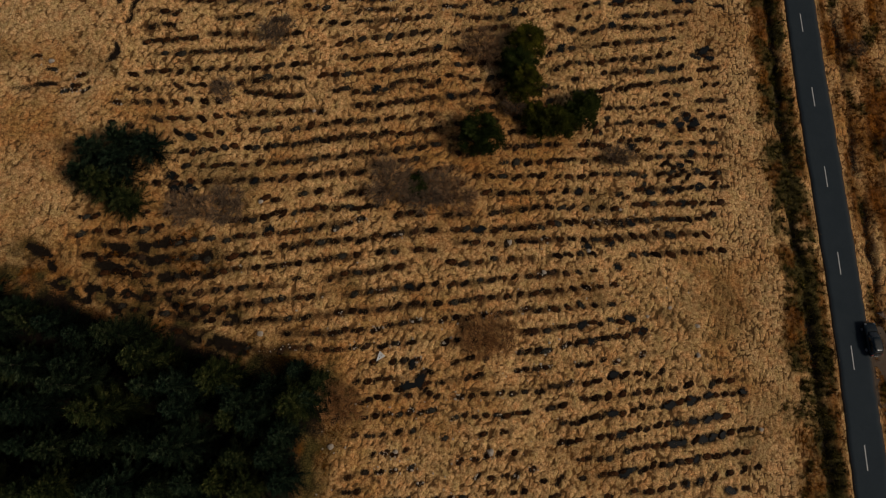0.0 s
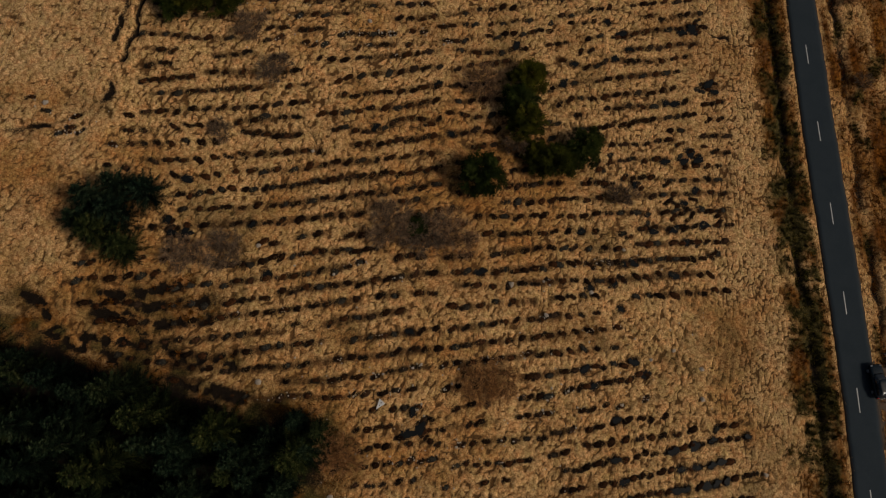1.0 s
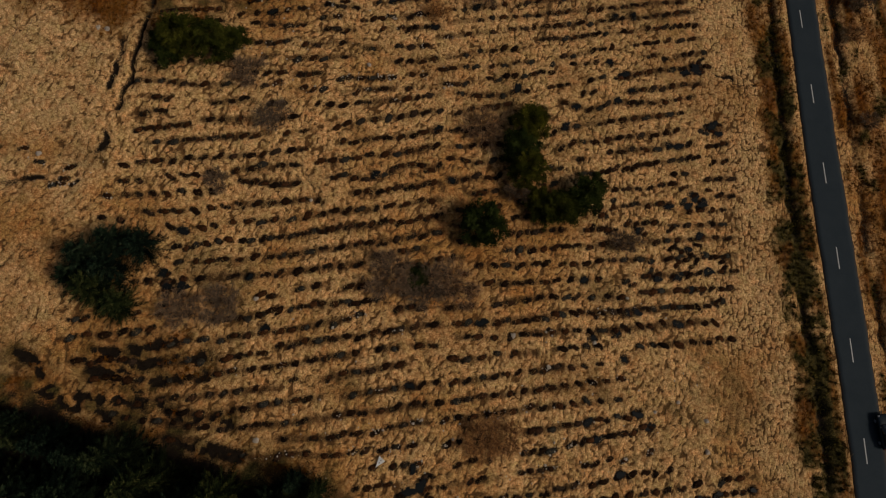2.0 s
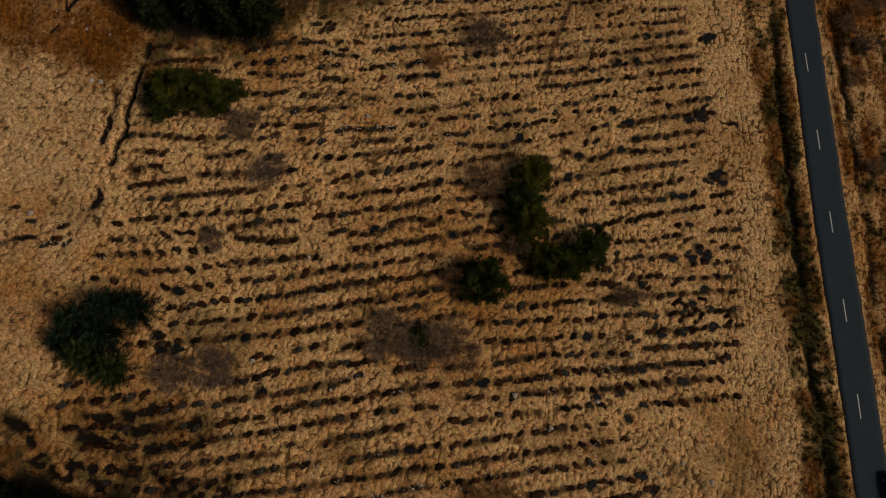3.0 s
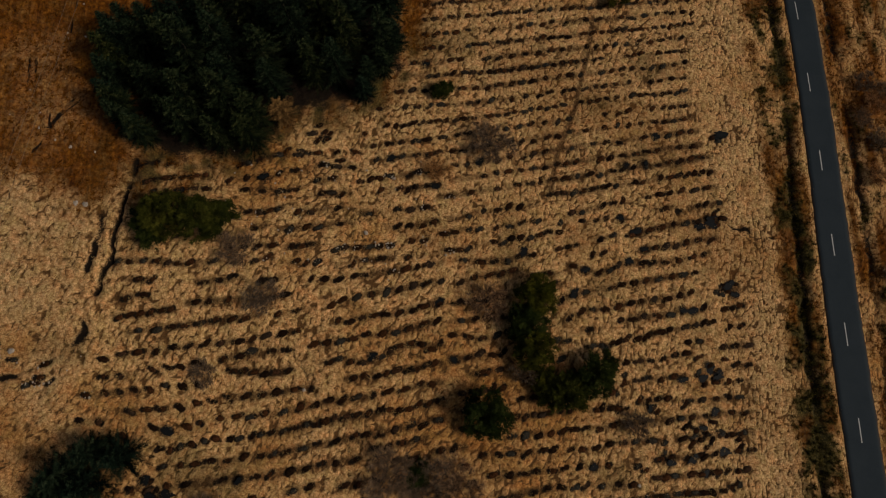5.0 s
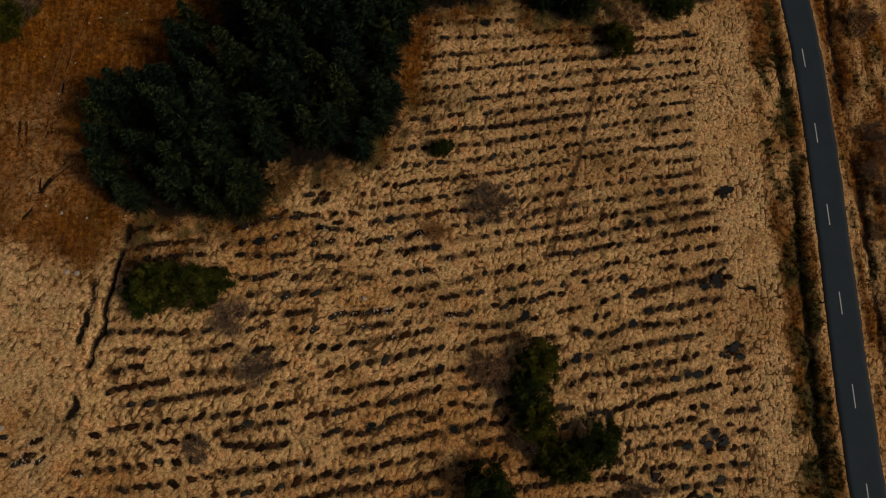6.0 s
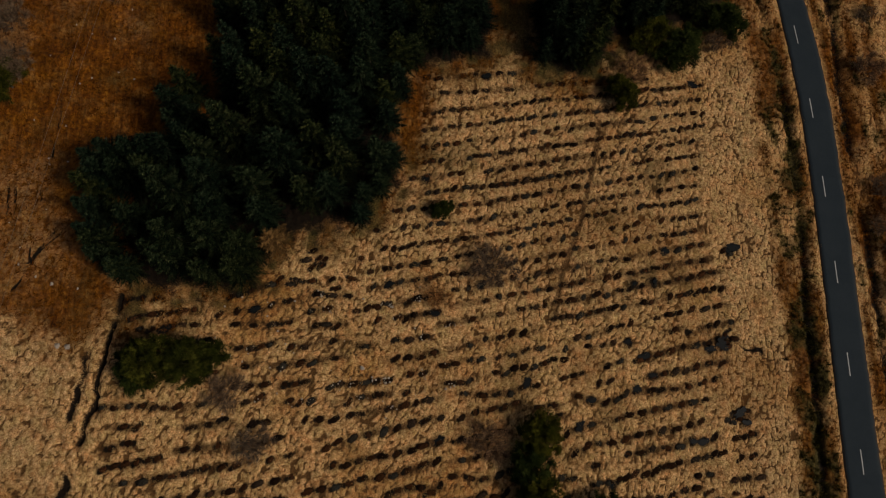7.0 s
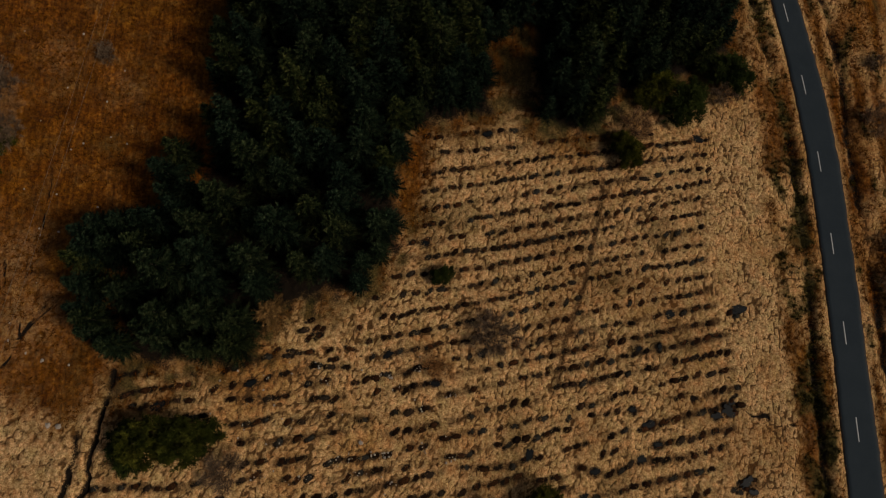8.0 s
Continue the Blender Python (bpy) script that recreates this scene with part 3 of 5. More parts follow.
mound_row((-29.5, 43.0), (-27.0, 43.3), (-25.0, 43.4), (-23.3, 43.9))
mound_row((-12.9, 43.1), (-11.2, 43.7), (-8.5, 44.2), (-6.7, 44.5), (-4.0, 45.1))
mound_row((2.5, 75.8), (4.6, 76.3))
mound_row((0.5, 72.7), (3.5, 72.1), (6.1, 72.6), (9.3, 73.8))
mound_row((4.5, 70.2), (8.7, 71.1), (11.3, 71.9), (16.2, 73.0), (20.0, 73.7))
mound_row((24.7, 76.8), (27.0, 77.4), (29.3, 77.9), (32.2, 78.8))
mound_row((25.1, 75.3), (29.7, 76.1), (34.4, 77.0))
mound_row((25.5, 73.4), (29.5, 73.9), (32.9, 74.6))
mound_row((21.8, 68.2), (23.5, 68.4), (25.7, 69.1), (29.1, 69.4))
mound_row((9.1, 67.5), (12.2, 68.3), (14.3, 68.2))
mound_row((9.6, 65.5), (11.1, 66.0), (13.2, 66.7), (15.4, 67.7))
mound_row((18.4, 65.4), (21.7, 65.8), (24.9, 66.3), (28.8, 67.0), (33.4, 67.7))
mound_row((19.4, 63.2), (22.6, 63.7), (25.9, 64.2), (30.9, 65.6), (33.2, 66.1))
mound_row((-0.6, 59.1), (2.4, 59.6), (4.9, 59.9), (8.4, 61.0), (10.4, 61.2), (12.8, 61.9), (14.6, 61.9))
mound_row((20.3, 61.4), (22.4, 61.7), (25.2, 62.5), (27.9, 63.0))
mound_row((0.9, 57.5), (5.8, 58.2), (8.3, 58.5), (10.9, 59.3))
mound_row((23.9, 59.6), (29.4, 60.8))
mound_row((-0.6, 53.9), (3.3, 54.9), (7.3, 55.9), (10.8, 56.7))
mound_row((15.8, 55.4), (17.9, 56.0), (21.1, 57.0), (23.7, 57.7), (28.1, 58.6), (32.5, 59.3), (36.4, 60.1))
mound_row((-0.6, 52.2), (2.3, 52.8), (5.2, 53.1), (8.7, 53.7), (11.2, 54.3), (14.2, 54.2), (19.4, 54.8), (23.0, 55.5))
mound_row((26.8, 56.5), (30.1, 57.1))
mound_row((-0.6, 50.1), (1.8, 50.5), (5.7, 51.2), (7.6, 51.7), (10.6, 52.2), (13.1, 52.9), (16.2, 53.3))
mound_row((23.4, 52.9), (27.7, 54.1), (30.9, 54.8), (37.0, 55.7))
mound_row((1.3, 49.0), (4.7, 48.9), (7.1, 49.0), (9.6, 49.9), (11.5, 50.1))
mound_row((-0.7, 91.2), (2.3, 91.5), (5.8, 91.9), (7.3, 92.0))
mound_row((-0.7, 89.6), (2.8, 90.1), (7.3, 91.2), (11.4, 91.5))
mound_row((8.1, 85.0), (10.7, 85.6), (14.2, 86.3), (17.8, 86.3), (21.0, 86.5))
mound_row((4.7, 84.0), (8.1, 84.4))
mound_row((27.1, 90.4), (30.4, 90.6), (32.7, 91.5), (36.2, 92.3))
mound_row((28.6, 88.8), (31.4, 89.2), (34.8, 90.0), (38.2, 90.7))
mound_row((26.8, 86.8), (32.3, 87.6), (35.7, 88.4), (38.0, 88.8))
mound_row((29.9, 84.2), (32.6, 84.9), (36.0, 85.8), (38.8, 86.3))
mound_row((18.1, 81.8), (22.8, 82.5), (25.5, 83.2), (27.7, 83.6))
mound_row((31.3, 82.7), (34.7, 83.4), (37.5, 84.3))
mound_row((2.2, 81.4), (4.2, 81.7), (7.1, 82.3))
mound_row((11.0, 81.5), (13.6, 82.7), (16.7, 83.3), (20.8, 83.8))
mound_row((8.0, 78.9), (12.0, 80.0), (15.5, 80.7), (18.1, 81.1))
mound_row((14.4, 78.9), (18.5, 79.8), (21.6, 80.2), (25.3, 81.1), (29.1, 81.8))
mound_row((2.2, 75.9), (5.0, 76.3))
mound_row((23.1, 78.7), (26.2, 79.1), (27.2, 78.6))
mound_row((22.4, 76.4), (25.6, 77.3), (29.3, 77.7), (32.6, 78.8))


FIELD = [(-39, 12.5), (-31, 9.3), (-24, 7), (-12, 5), (-10.5, -2), (-12, -7), (-12.5, -18), (41, -18), (37, 2), (24, 3), (22, 16), (37, 17), (39, 40), (37, 60), (34, 72), (37, 92), (22, 92), (-3.5, 90.5),
         (-4, 78), (-6.5, 72.5), (-10.5, 68), (-19, 64), (-22, 60.5), (-36, 60), (-37, 46), (-38, 34), (-40, 30), (-30, 24), (-40, 20), (-42, 16)]


def row_steps(points, step):
    p = np.array(points)
    run = np.concatenate([[0], np.cumsum(np.hypot(*np.diff(p, axis=0).T))])
    s = np.arange(0, run[-1], step)
    return np.interp(s, run, p[:, 0]), np.interp(s, run, p[:, 1])


def tidy_rows():
    """Keeps the rows from doubling, and carries the pattern of rows on over the rest of the planted ground."""
    kept, taken = [], np.zeros((0, 2))
    slopes = []

    def runs(px, py, gap, least):
        nonlocal taken
        q = np.stack([px, py], 1)
        ok = np.ones(len(q), bool) if not len(taken) else np.array([np.min(np.hypot(*(taken - p).T)) > gap for p in q])
        start, new_rows = None, []
        for i in range(len(q) + 1):
            if i < len(q) and ok[i]:
                start = i if start is None else start
            elif start is not None:
                if i - start >= least:
                    new_rows.append(q[start:i])
                start = None
        for r in new_rows:
            kept.append([tuple(p) for p in r[::3].tolist()] + [tuple(r[-1].tolist())])
            taken = np.concatenate([taken, r])
    for points in ROWS:
        px, py = row_steps(points, 0.4)
        upper = np.mean(py - 0.17 * (px - 27)) > 59.6 and np.mean(px) > -4
        for i in range(3, len(px), 6):
            slopes.append((px[i], py[i], (py[i] - py[i - 3]) / max(0.3, px[i] - px[i - 3])))
        if not upper:
            runs(px, py, 1.15, 3)
    sx, sy, sv = np.array(slopes).T

    def slope(x, y):
        w = np.exp(-(((sx - x) / 9) ** 2 + ((sy - y) / 6) ** 2)) + 1e-9
        return float(np.clip((w * sv).sum() / w.sum(), -0.35, 0.4))
    starts = [(27.0, 60.5 + 2.06 * k, 1.5) for k in range(17)] + [(0.0, y, 1.85) for y in np.arange(-24, 62, 0.5)] + [(0.0, y, 1.5) for y in np.arange(-24, 92, 0.5)]
    for x0, y0, gap in starts:
        px, py = [x0], [y0]
        for step in (0.4, -0.4):
            x, y, ax, ay = x0, y0, [], []
            while -44 < x < 44:
                y += slope(x, y) * step
                x += step
                ax.append(x), ay.append(y)
            px, py = (px + ax, py + ay) if step > 0 else (ax[::-1] + px, ay[::-1] + py)
        px, py = np.array(px), np.array(py)
        inn = inside(FIELD, px, py) > 0.5
        if inn.any():
            for part_ in np.split(np.arange(len(px)), np.where(~inn)[0]):
                part_ = part_[inn[part_]]
                if len(part_) > 6:
                    runs(px[part_], py[part_], gap, 7)
    ROWS[:] = kept


tidy_rows()


def vigour(x, y):
    """How strongly the scrapes show: deep and close in the middle of the field, faint and broken at both ends."""
    v = 1.0 - 0.30 * fade(y - 57 - 0.25 * x, 10) - 0.35 * fade(3 - y, 8) * fade(14 - x, 10)
    return v * (1 + 0.22 * waves(np.asarray(x, float), np.asarray(y, float), 7.0, 46))


def mound_spots():
    """Scrapes of dug peat set along each row, mostly a long oval laid a little askew."""
    rng = random.Random(11)
    spots = []
    for points in ROWS:
        px, py = row_steps(points, 0.1)
        s = rng.random() * 1.2
        close = rng.random() < 0.3
        while int(s * 10) < len(px):
            k = int(s * 10)
            k2 = min(k + 5, len(px) - 1)
            k1 = max(k2 - 10, 0)
            turn = math.degrees(math.atan2(py[k2] - py[k1], px[k2] - px[k1]))
            v = float(vigour(px[k], py[k]))
            if 12 < px[k] < 36 and 8 < py[k] < 22:
                askew = rng.gauss(-24, 14)
            elif px[k] < -24 and 28 < py[k] < 37:
                askew = rng.gauss(-26, 9)
            else:
                askew = rng.choice((rng.gauss(4, 7), rng.gauss(22, 12)))
            if rng.random() < 0.60 + 0.36 * v:
                long = rng.uniform(0.58, 0.95) if rng.random() < 0.7 else rng.uniform(0.42, 0.58)
                spots.append((px[k] + rng.gauss(0, 0.08), py[k] + rng.gauss(0, 0.12), turn + askew, long * (0.55 + 0.45 * v), rng.uniform(0.42, 0.62) * (0.6 + 0.4 * v), rng.uniform(0.15, 0.3) * min(1, 0.35 + 0.65 * v), rng.randrange(8)))
            s += rng.uniform(1.0, 1.35) if close else rng.uniform(1.35, 1.95)
    # churned wet ground at the ends of the rows
    for cx, cy, wide, count in ((31.5, 27, 3.2, 26), (32.5, 35.6, 1.4, 6), (-3.4, 1.3, 1.4, 9), (21, 32, 2.5, 10), (35.6, 46, 0.9, 5), (37.3, 67.5, 0.7, 4), (34.8, 55.5, 1.2, 5), (-15, 62.6, 2.5, 9), (-31, 22.5, 1.8, 10), (-44.5, 35, 2.0, 7)):
        for _ in range(count):
            spots.append((rng.gauss(cx, wide), rng.gauss(cy, wide * 0.7), rng.uniform(-20, 60), rng.uniform(0.4, 0.9), rng.uniform(0.3, 0.5), rng.uniform(0.12, 0.25), rng.randrange(8)))
    return spots


SPOTS = mound_spots()


def pool_spots():
    """Wet hollows: a few large ones, and scrapes near the road end of the rows that hold water."""
    rng = random.Random(29)
    pools = [(-31.9, 24.4, 0.8, 70), (-29.9, 22.7, 1.0, 20), (-31.2, 22.9, 0.6, 0), (36.2, 46.6, 0.8, 40), (36.9, 45.4, 0.6, 0), (32.4, 36.0, 0.9, 60), (33.4, 35.0, 0.6, 10), (31.4, 34.9, 0.7, 30), (37.5, 67.7, 0.8, 0), (36.8, 67.2, 0.5, 0),
             (34.6, 54.6, 1.0, 10), (33.0, 54.3, 0.7, 0), (-3.0, 1.2, 0.9, 60), (-4.3, 0.7, 0.8, 0), (-3.8, 3.0, 0.6, 90), (20.6, 18.2, 0.7, 40), (17.5, 17.6, 0.6, 0),
             (26.4, 25.1, 0.60, 0), (29.2, 25.4, 0.70, 47), (30.8, 29.0, 0.55, 4), (32.6, 30.9, 0.60, 51), (33.0, 26.1, 0.90, 8), (30.6, 23.8, 0.60, 55), (28.8, 34.7, 0.60, 12), (32.2, 36.4, 0.70, 59), (33.6, 35.5, 0.60, 16), (24.4, 31.3, 0.50, 63), (37.8, 67.6, 0.80, 20), (35.0, 55.2, 1.00, 67), (24.2, 53.4, 0.80, 24), (9.4, 50.3, 0.70, 71), (23.6, 62.4, 0.40, 28), (26.3, 62.8, 0.40, 75)]
    for p in SPOTS:
        wet = 0.22 * float(fade(p[0] - 24, 8)) * float(fade(58 - p[1], 10)) + 0.02
        if rng.random() < wet and len(pools) < 90:
            pools.append((p[0] + rng.gauss(0, 0.15), p[1] + rng.gauss(0, 0.15), rng.uniform(0.42, 0.75), p[2] + rng.gauss(0, 15)))
    return pools


POOLS = pool_spots()


def road_reach(x, y):
    """Negative on the carriageway, else the distance from its edge."""
    c = along(CENTRE, y)
    return np.maximum(c + along(EDGE_L, y) - x, x - c - along(EDGE_R, y))


def ground_shape(x, y):
    """Height of the rough ground and its covers."""
    wob = waves(x, y, 2.3, 3) * 0.9 + waves(x, y, 0.9, 4) * 0.5
    road = road_reach(x, y)
    verge = fade(x - along(VERGE, y) + wob * 0.6, 0.8)
    right = fade(x - along(CENTRE, y), 1.0)
    fern = np.maximum.reduce([fade(inside(p, x, y) + 1.6 * wob, 2.2) for p in (FERN_LEFT, FERN_GAP, FERN_BACK)])
    earth = fade(inside(EARTH_A, x, y) + wob, 1.5)
    # Darker ground in a ragged band round the woods and the WETS lines.
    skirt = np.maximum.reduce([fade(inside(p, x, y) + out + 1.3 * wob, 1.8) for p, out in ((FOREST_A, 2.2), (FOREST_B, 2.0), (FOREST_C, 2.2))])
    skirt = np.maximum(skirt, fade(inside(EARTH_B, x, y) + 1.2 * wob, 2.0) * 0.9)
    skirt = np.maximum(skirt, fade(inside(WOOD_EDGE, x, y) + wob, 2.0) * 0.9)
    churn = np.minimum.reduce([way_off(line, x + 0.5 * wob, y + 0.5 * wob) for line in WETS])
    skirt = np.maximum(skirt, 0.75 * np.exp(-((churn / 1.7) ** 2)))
    rust = np.maximum.reduce([fern, earth * 0.55, skirt * np.clip(0.6 + 0.5 * waves(x, y, 1.9, 37), 0, 1)])
    rust = np.maximum(rust, right * np.clip(0.62 + 0.35 * waves(x, y, 5, 8) + 0.6 * waves(x * 3, y * 0.6, 4, 26), 0.1, 1) * fade(road - 0.4, 0.5))
    rust = np.maximum(rust, verge * np.clip(0.6 + 0.8 * waves(x, y, 3.5, 9), 0, 0.9) * (1 - right) * fade(road - 0.5, 0.5))
    rust = np.maximum(rust, np.clip(waves(x, y, 9, 21) * 1.0 - 0.45, 0, 0.3) * (1 - verge) * fade(x + 39, 4))
    for cx, cy, wide in GRASSY:
        rust = rust * (1 - 0.22 * np.exp(-(((x - cx + wob) / wide) ** 2 + ((y - cy + wob) / wide) ** 2)))
    pale = np.maximum(fade(inside(PALE_LEFT, x, y) + wob, 2), fade(x - 35 + 2 * wob, 4) * (1 - verge) * 0.85)
    pale = np.maximum(pale, 0.7 * fade(y - 60 - 0.2 * x + 3 * wob, 14) * (1 - verge))
    moss = verge * (1 - right) * np.clip(0.46 - 0.55 * fade(y - 58, 20) + 0.8 * np.exp(-(((x - along(DITCH_L, y)) / 1.1) ** 2)) + 0.8 * waves(x * 1.6, y, 2.6, 11) + 0.5 * waves(x, y, 0.8, 15), 0, 1) * fade(road - 0.6, 0.4)
    moss = np.maximum(moss, right * np.clip(waves(x * 3, y, 3.5, 12) * 1.7 - 0.65, 0, 0.7) * fade(road - 0.5, 0.4))
    moss = np.maximum(moss, fade(inside(MOSSY, x, y) + wob, 3) * np.clip(0.15 + 0.4 * waves(x, y, 2.2, 41), 0, 0.5))
    moss = np.maximum(moss, fade(inside(GREENED, x, y) + wob, 3) * np.clip(0.35 + 0.6 * waves(x, y, 1.4, 42), 0, 0.7))
    moss = np.maximum(moss, np.clip(waves(x, y, 6, 31) * 1.3 - 0.75, 0, 0.5) * (1 - verge))
    moss = np.maximum(moss, np.maximum(earth * 0.6, fade(inside(WOOD_EDGE, x, y) + wob, 2.0) * 0.8) * np.clip(0.75 + 0.9 * waves(x, y, 1.5, 36), 0, 1))
    moss = np.maximum(moss, skirt * (1 - 0.8 * fern) * np.clip(0.55 + 1.0 * waves(x, y, 1.3, 38), 0, 1))
    soil_shade = skirt * (1 - 0.8 * fern) * np.clip(0.30 + 0.5 * waves(x, y, 1.0, 39), 0, 0.7)
    # Needle litter under the trees, with the woods' deep shade painted in.
    litter_shade = np.maximum.reduce([fade(inside(p, x, y) - 0.3 + 0.8 * wob, 1.6) for p in (FOREST_A, FOREST_B, FOREST_C)])
    soil_shade = np.maximum(soil_shade, 0.95 * litter_shade)
    cut = np.zeros(x.shape)
    for line, wide, deep in ((FIELD_DRAIN, 0.3, 0.25), (LEFT_DRAIN, 0.42, 0.7), (LEFT_DRAIN_2, 0.42, 0.4), (SIDE_DRAIN, 0.6, 0.4), (CREEK, 0.22, 0.3), (RUT_1, 0.16, 0.12), (RUT_2, 0.16, 0.12), (RUT_3, 0.16, 0.12), (RUT_4, 0.18, 0.12), (RUT_5, 0.28, 0.12)):
        k = np.exp(-((way_off(line, x + (0.6 if deep > 0.2 else 0.25) * wob, y + (0.6 if deep > 0.2 else 0.25) * wob) / wide) ** 2))
        k = k * np.clip(0.62 + (0.5 if deep > 0.6 else 0.0 if deep > 0.32 else 0.12 if deep > 0.13 else -0.05) + 0.8 * waves(x, y, 1.7, 25), 0, 1)
        soil_shade, cut = np.maximum(soil_shade, k * (0.62 if 0.2 < deep < 0.3 else 1.0)), np.maximum(cut, k * deep)
    for knots, wide, deep in ((DITCH_L, 0.7, 0.8), (DITCH_R, 0.8, 0.7)):
        k = np.exp(-(((x - along(knots, y) + 0.4 * wob) / wide) ** 2)) * np.clip(0.8 + 0.6 * waves(x, y, 4, 13), 0, 1)
        soil_shade, cut = np.maximum(soil_shade, k * 0.8), np.maximum(cut, k * deep)
    for line in WETS:
        k = np.exp(-((way_off(line, x + 0.3 * wob, y + 0.3 * wob) / 1.0) ** 2)) * np.clip(0.62 + 1.4 * waves(x, y, 0.85, 29) + 1.0 * waves(x, y, 0.42, 40), 0, 1)
        soil_shade, cut = np.maximum(soil_shade, k), np.maximum(cut, k * 0.25)
    mud = 0.45 * np.exp(-((way_off(MUD, x, y) / 2.3) ** 2)) * np.clip(0.45 + 1.3 * waves(x, y, 1.2, 14), 0, 1)
    soil_shade = np.maximum(soil_shade, mud)
    sx, sy = x + 1.6 * waves(x, y, 11, 17), y + 1.6 * waves(x, y, 13, 24)
    warp = waves(x, y, 0.9, 18) * 0.38 + waves(x, y, 0.4, 27) * 0.16
    margin = fade(x - 33, 4)
    f1, f2 = cells(sx * 1.4 + warp, sy * 0.85 + warp, 5)
    g1, g2 = cells((x + 0.1 * y + 0.5 * waves(x, y, 3.1, 44)) * 1.5 + 0.9 * warp, y * 0.72 + 0.9 * warp, 6)
    f1, f2 = f1 * (1 - margin) + g1 * margin, f2 * (1 - margin) + g2 * margin
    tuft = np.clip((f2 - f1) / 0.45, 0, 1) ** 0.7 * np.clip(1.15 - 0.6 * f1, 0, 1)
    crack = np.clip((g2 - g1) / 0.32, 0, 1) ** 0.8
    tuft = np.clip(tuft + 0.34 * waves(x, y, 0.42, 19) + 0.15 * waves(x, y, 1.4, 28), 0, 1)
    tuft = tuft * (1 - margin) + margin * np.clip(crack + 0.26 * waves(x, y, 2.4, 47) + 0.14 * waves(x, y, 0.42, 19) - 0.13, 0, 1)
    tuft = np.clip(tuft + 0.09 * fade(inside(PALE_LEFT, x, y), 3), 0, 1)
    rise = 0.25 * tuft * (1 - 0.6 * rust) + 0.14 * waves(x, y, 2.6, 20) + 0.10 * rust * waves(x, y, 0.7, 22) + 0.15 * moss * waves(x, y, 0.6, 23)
    brown = 0.14 + 0.35 * waves(x, y, 12, 48) + 0.25 * waves(x, y, 4, 49)
    for cx, cy, wide, amount in BROWNS:
        brown = brown + amount * np.exp(-(((x - cx) / wide) ** 2 + ((y - cy) / (0.75 * wide)) ** 2))
    near_road = fade(road - 0.6, 0.5)
    z = lie(x, y) + near_road * (rise - cut) - (1 - near_road) * 0.02
    return z, dict(turned=np.zeros(x.shape), brown=brown, tuft=tuft, pale=pale * (1 - rust), rust=rust, moss=moss, soil_shade=soil_shade)


def spread(low, high, step, far):
    mid = np.arange(low, high + step, step)
    out = step * 1.5 ** np.arange(1, 40)
    out = np.cumsum(out)
    out = out[out < far]
    return np.concatenate([(low - out)[::-1], mid, mid[-1] + out])


def build_ground():
    xs, ys = spread(-60, 72, 0.2, 3500), spread(-20, 124, 0.2, 3500)
    gx, gy = np.meshgrid(xs, ys)
    x, y = gx.ravel(), gy.ravel()
    z, cover = ground_shape(x, y)
    # hollows of turned peat along the planted rows
    w, hgt = len(xs), len(ys)
    i0, j0 = int(np.searchsorted(xs, -60)), int(np.searchsorted(ys, -20))
    soil_shade, dip, turned = cover["soil_shade"].reshape(hgt, w), np.zeros((hgt, w)), cover["turned"].reshape(hgt, w)

    def mark(px, py, reach, amount, deep, layer):
        ci, cj = np.round((px + 60) / 0.2).astype(int) + i0, np.round((py + 20) / 0.2).astype(int) + j0
        n = int(reach / 0.2 * 2) + 1
        for a in range(-n, n + 1):
            for c in range(-n, n + 1):
                k = math.exp(-(a * a + c * c) * 0.04 / reach ** 2)
                ii, jj = np.clip(ci + a, 0, w - 1), np.clip(cj + c, 0, hgt - 1)
                np.maximum.at(layer, (jj, ii), amount * k)
                np.maximum.at(dip, (jj, ii), deep * k)
    for points in ROWS:
        px, py = row_steps(points, 0.25)
        mark(px, py, 0.58, np.clip(0.92 + 0.6 * waves(px, py, 4.5, 35), 0.3, 1.15) * np.clip(vigour(px, py), 0.4, 1) * (1 - 0.35 * (px > 14) * (py < 17)), 0.10, turned)
    px, py = row_steps(FOOTPATH, 0.2)
    mark(px, py, 0.38, 1.25, 0.08, turned)
    s = np.array([p[:6] for p in SPOTS])
    for k in (-0.5, 0.0, 0.5):
        mark(s[:, 0] + k * s[:, 3] * np.cos(np.radians(s[:, 2])), s[:, 1] + k * s[:, 3] * np.sin(np.radians(s[:, 2])), 0.38, 0.6 + 1.8 * s[:, 5], 0.12, soil_shade)
    s = np.array(POOLS)
    mark(s[:, 0], s[:, 1], 0.9, 0.85, 0.0, soil_shade)
    z = z - dip.ravel()
    idx = np.arange(w * hgt).reshape(hgt, w)
    faces = np.stack([idx[:-1, :-1], idx[:-1, 1:], idx[1:, 1:], idx[1:, :-1]], -1).reshape(-1, 4)
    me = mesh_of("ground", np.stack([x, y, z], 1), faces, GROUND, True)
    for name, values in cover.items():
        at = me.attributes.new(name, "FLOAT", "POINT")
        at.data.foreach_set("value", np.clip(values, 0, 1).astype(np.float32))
    return tagged(new("ground", me), "rough moorland of straw-coloured tussock grass and rusty bracken", "ground", kind="structure")


build_ground()


def top_of(x, y):
    return float(ground_shape(np.array([float(x)]), np.array([float(y)]))[0][0])


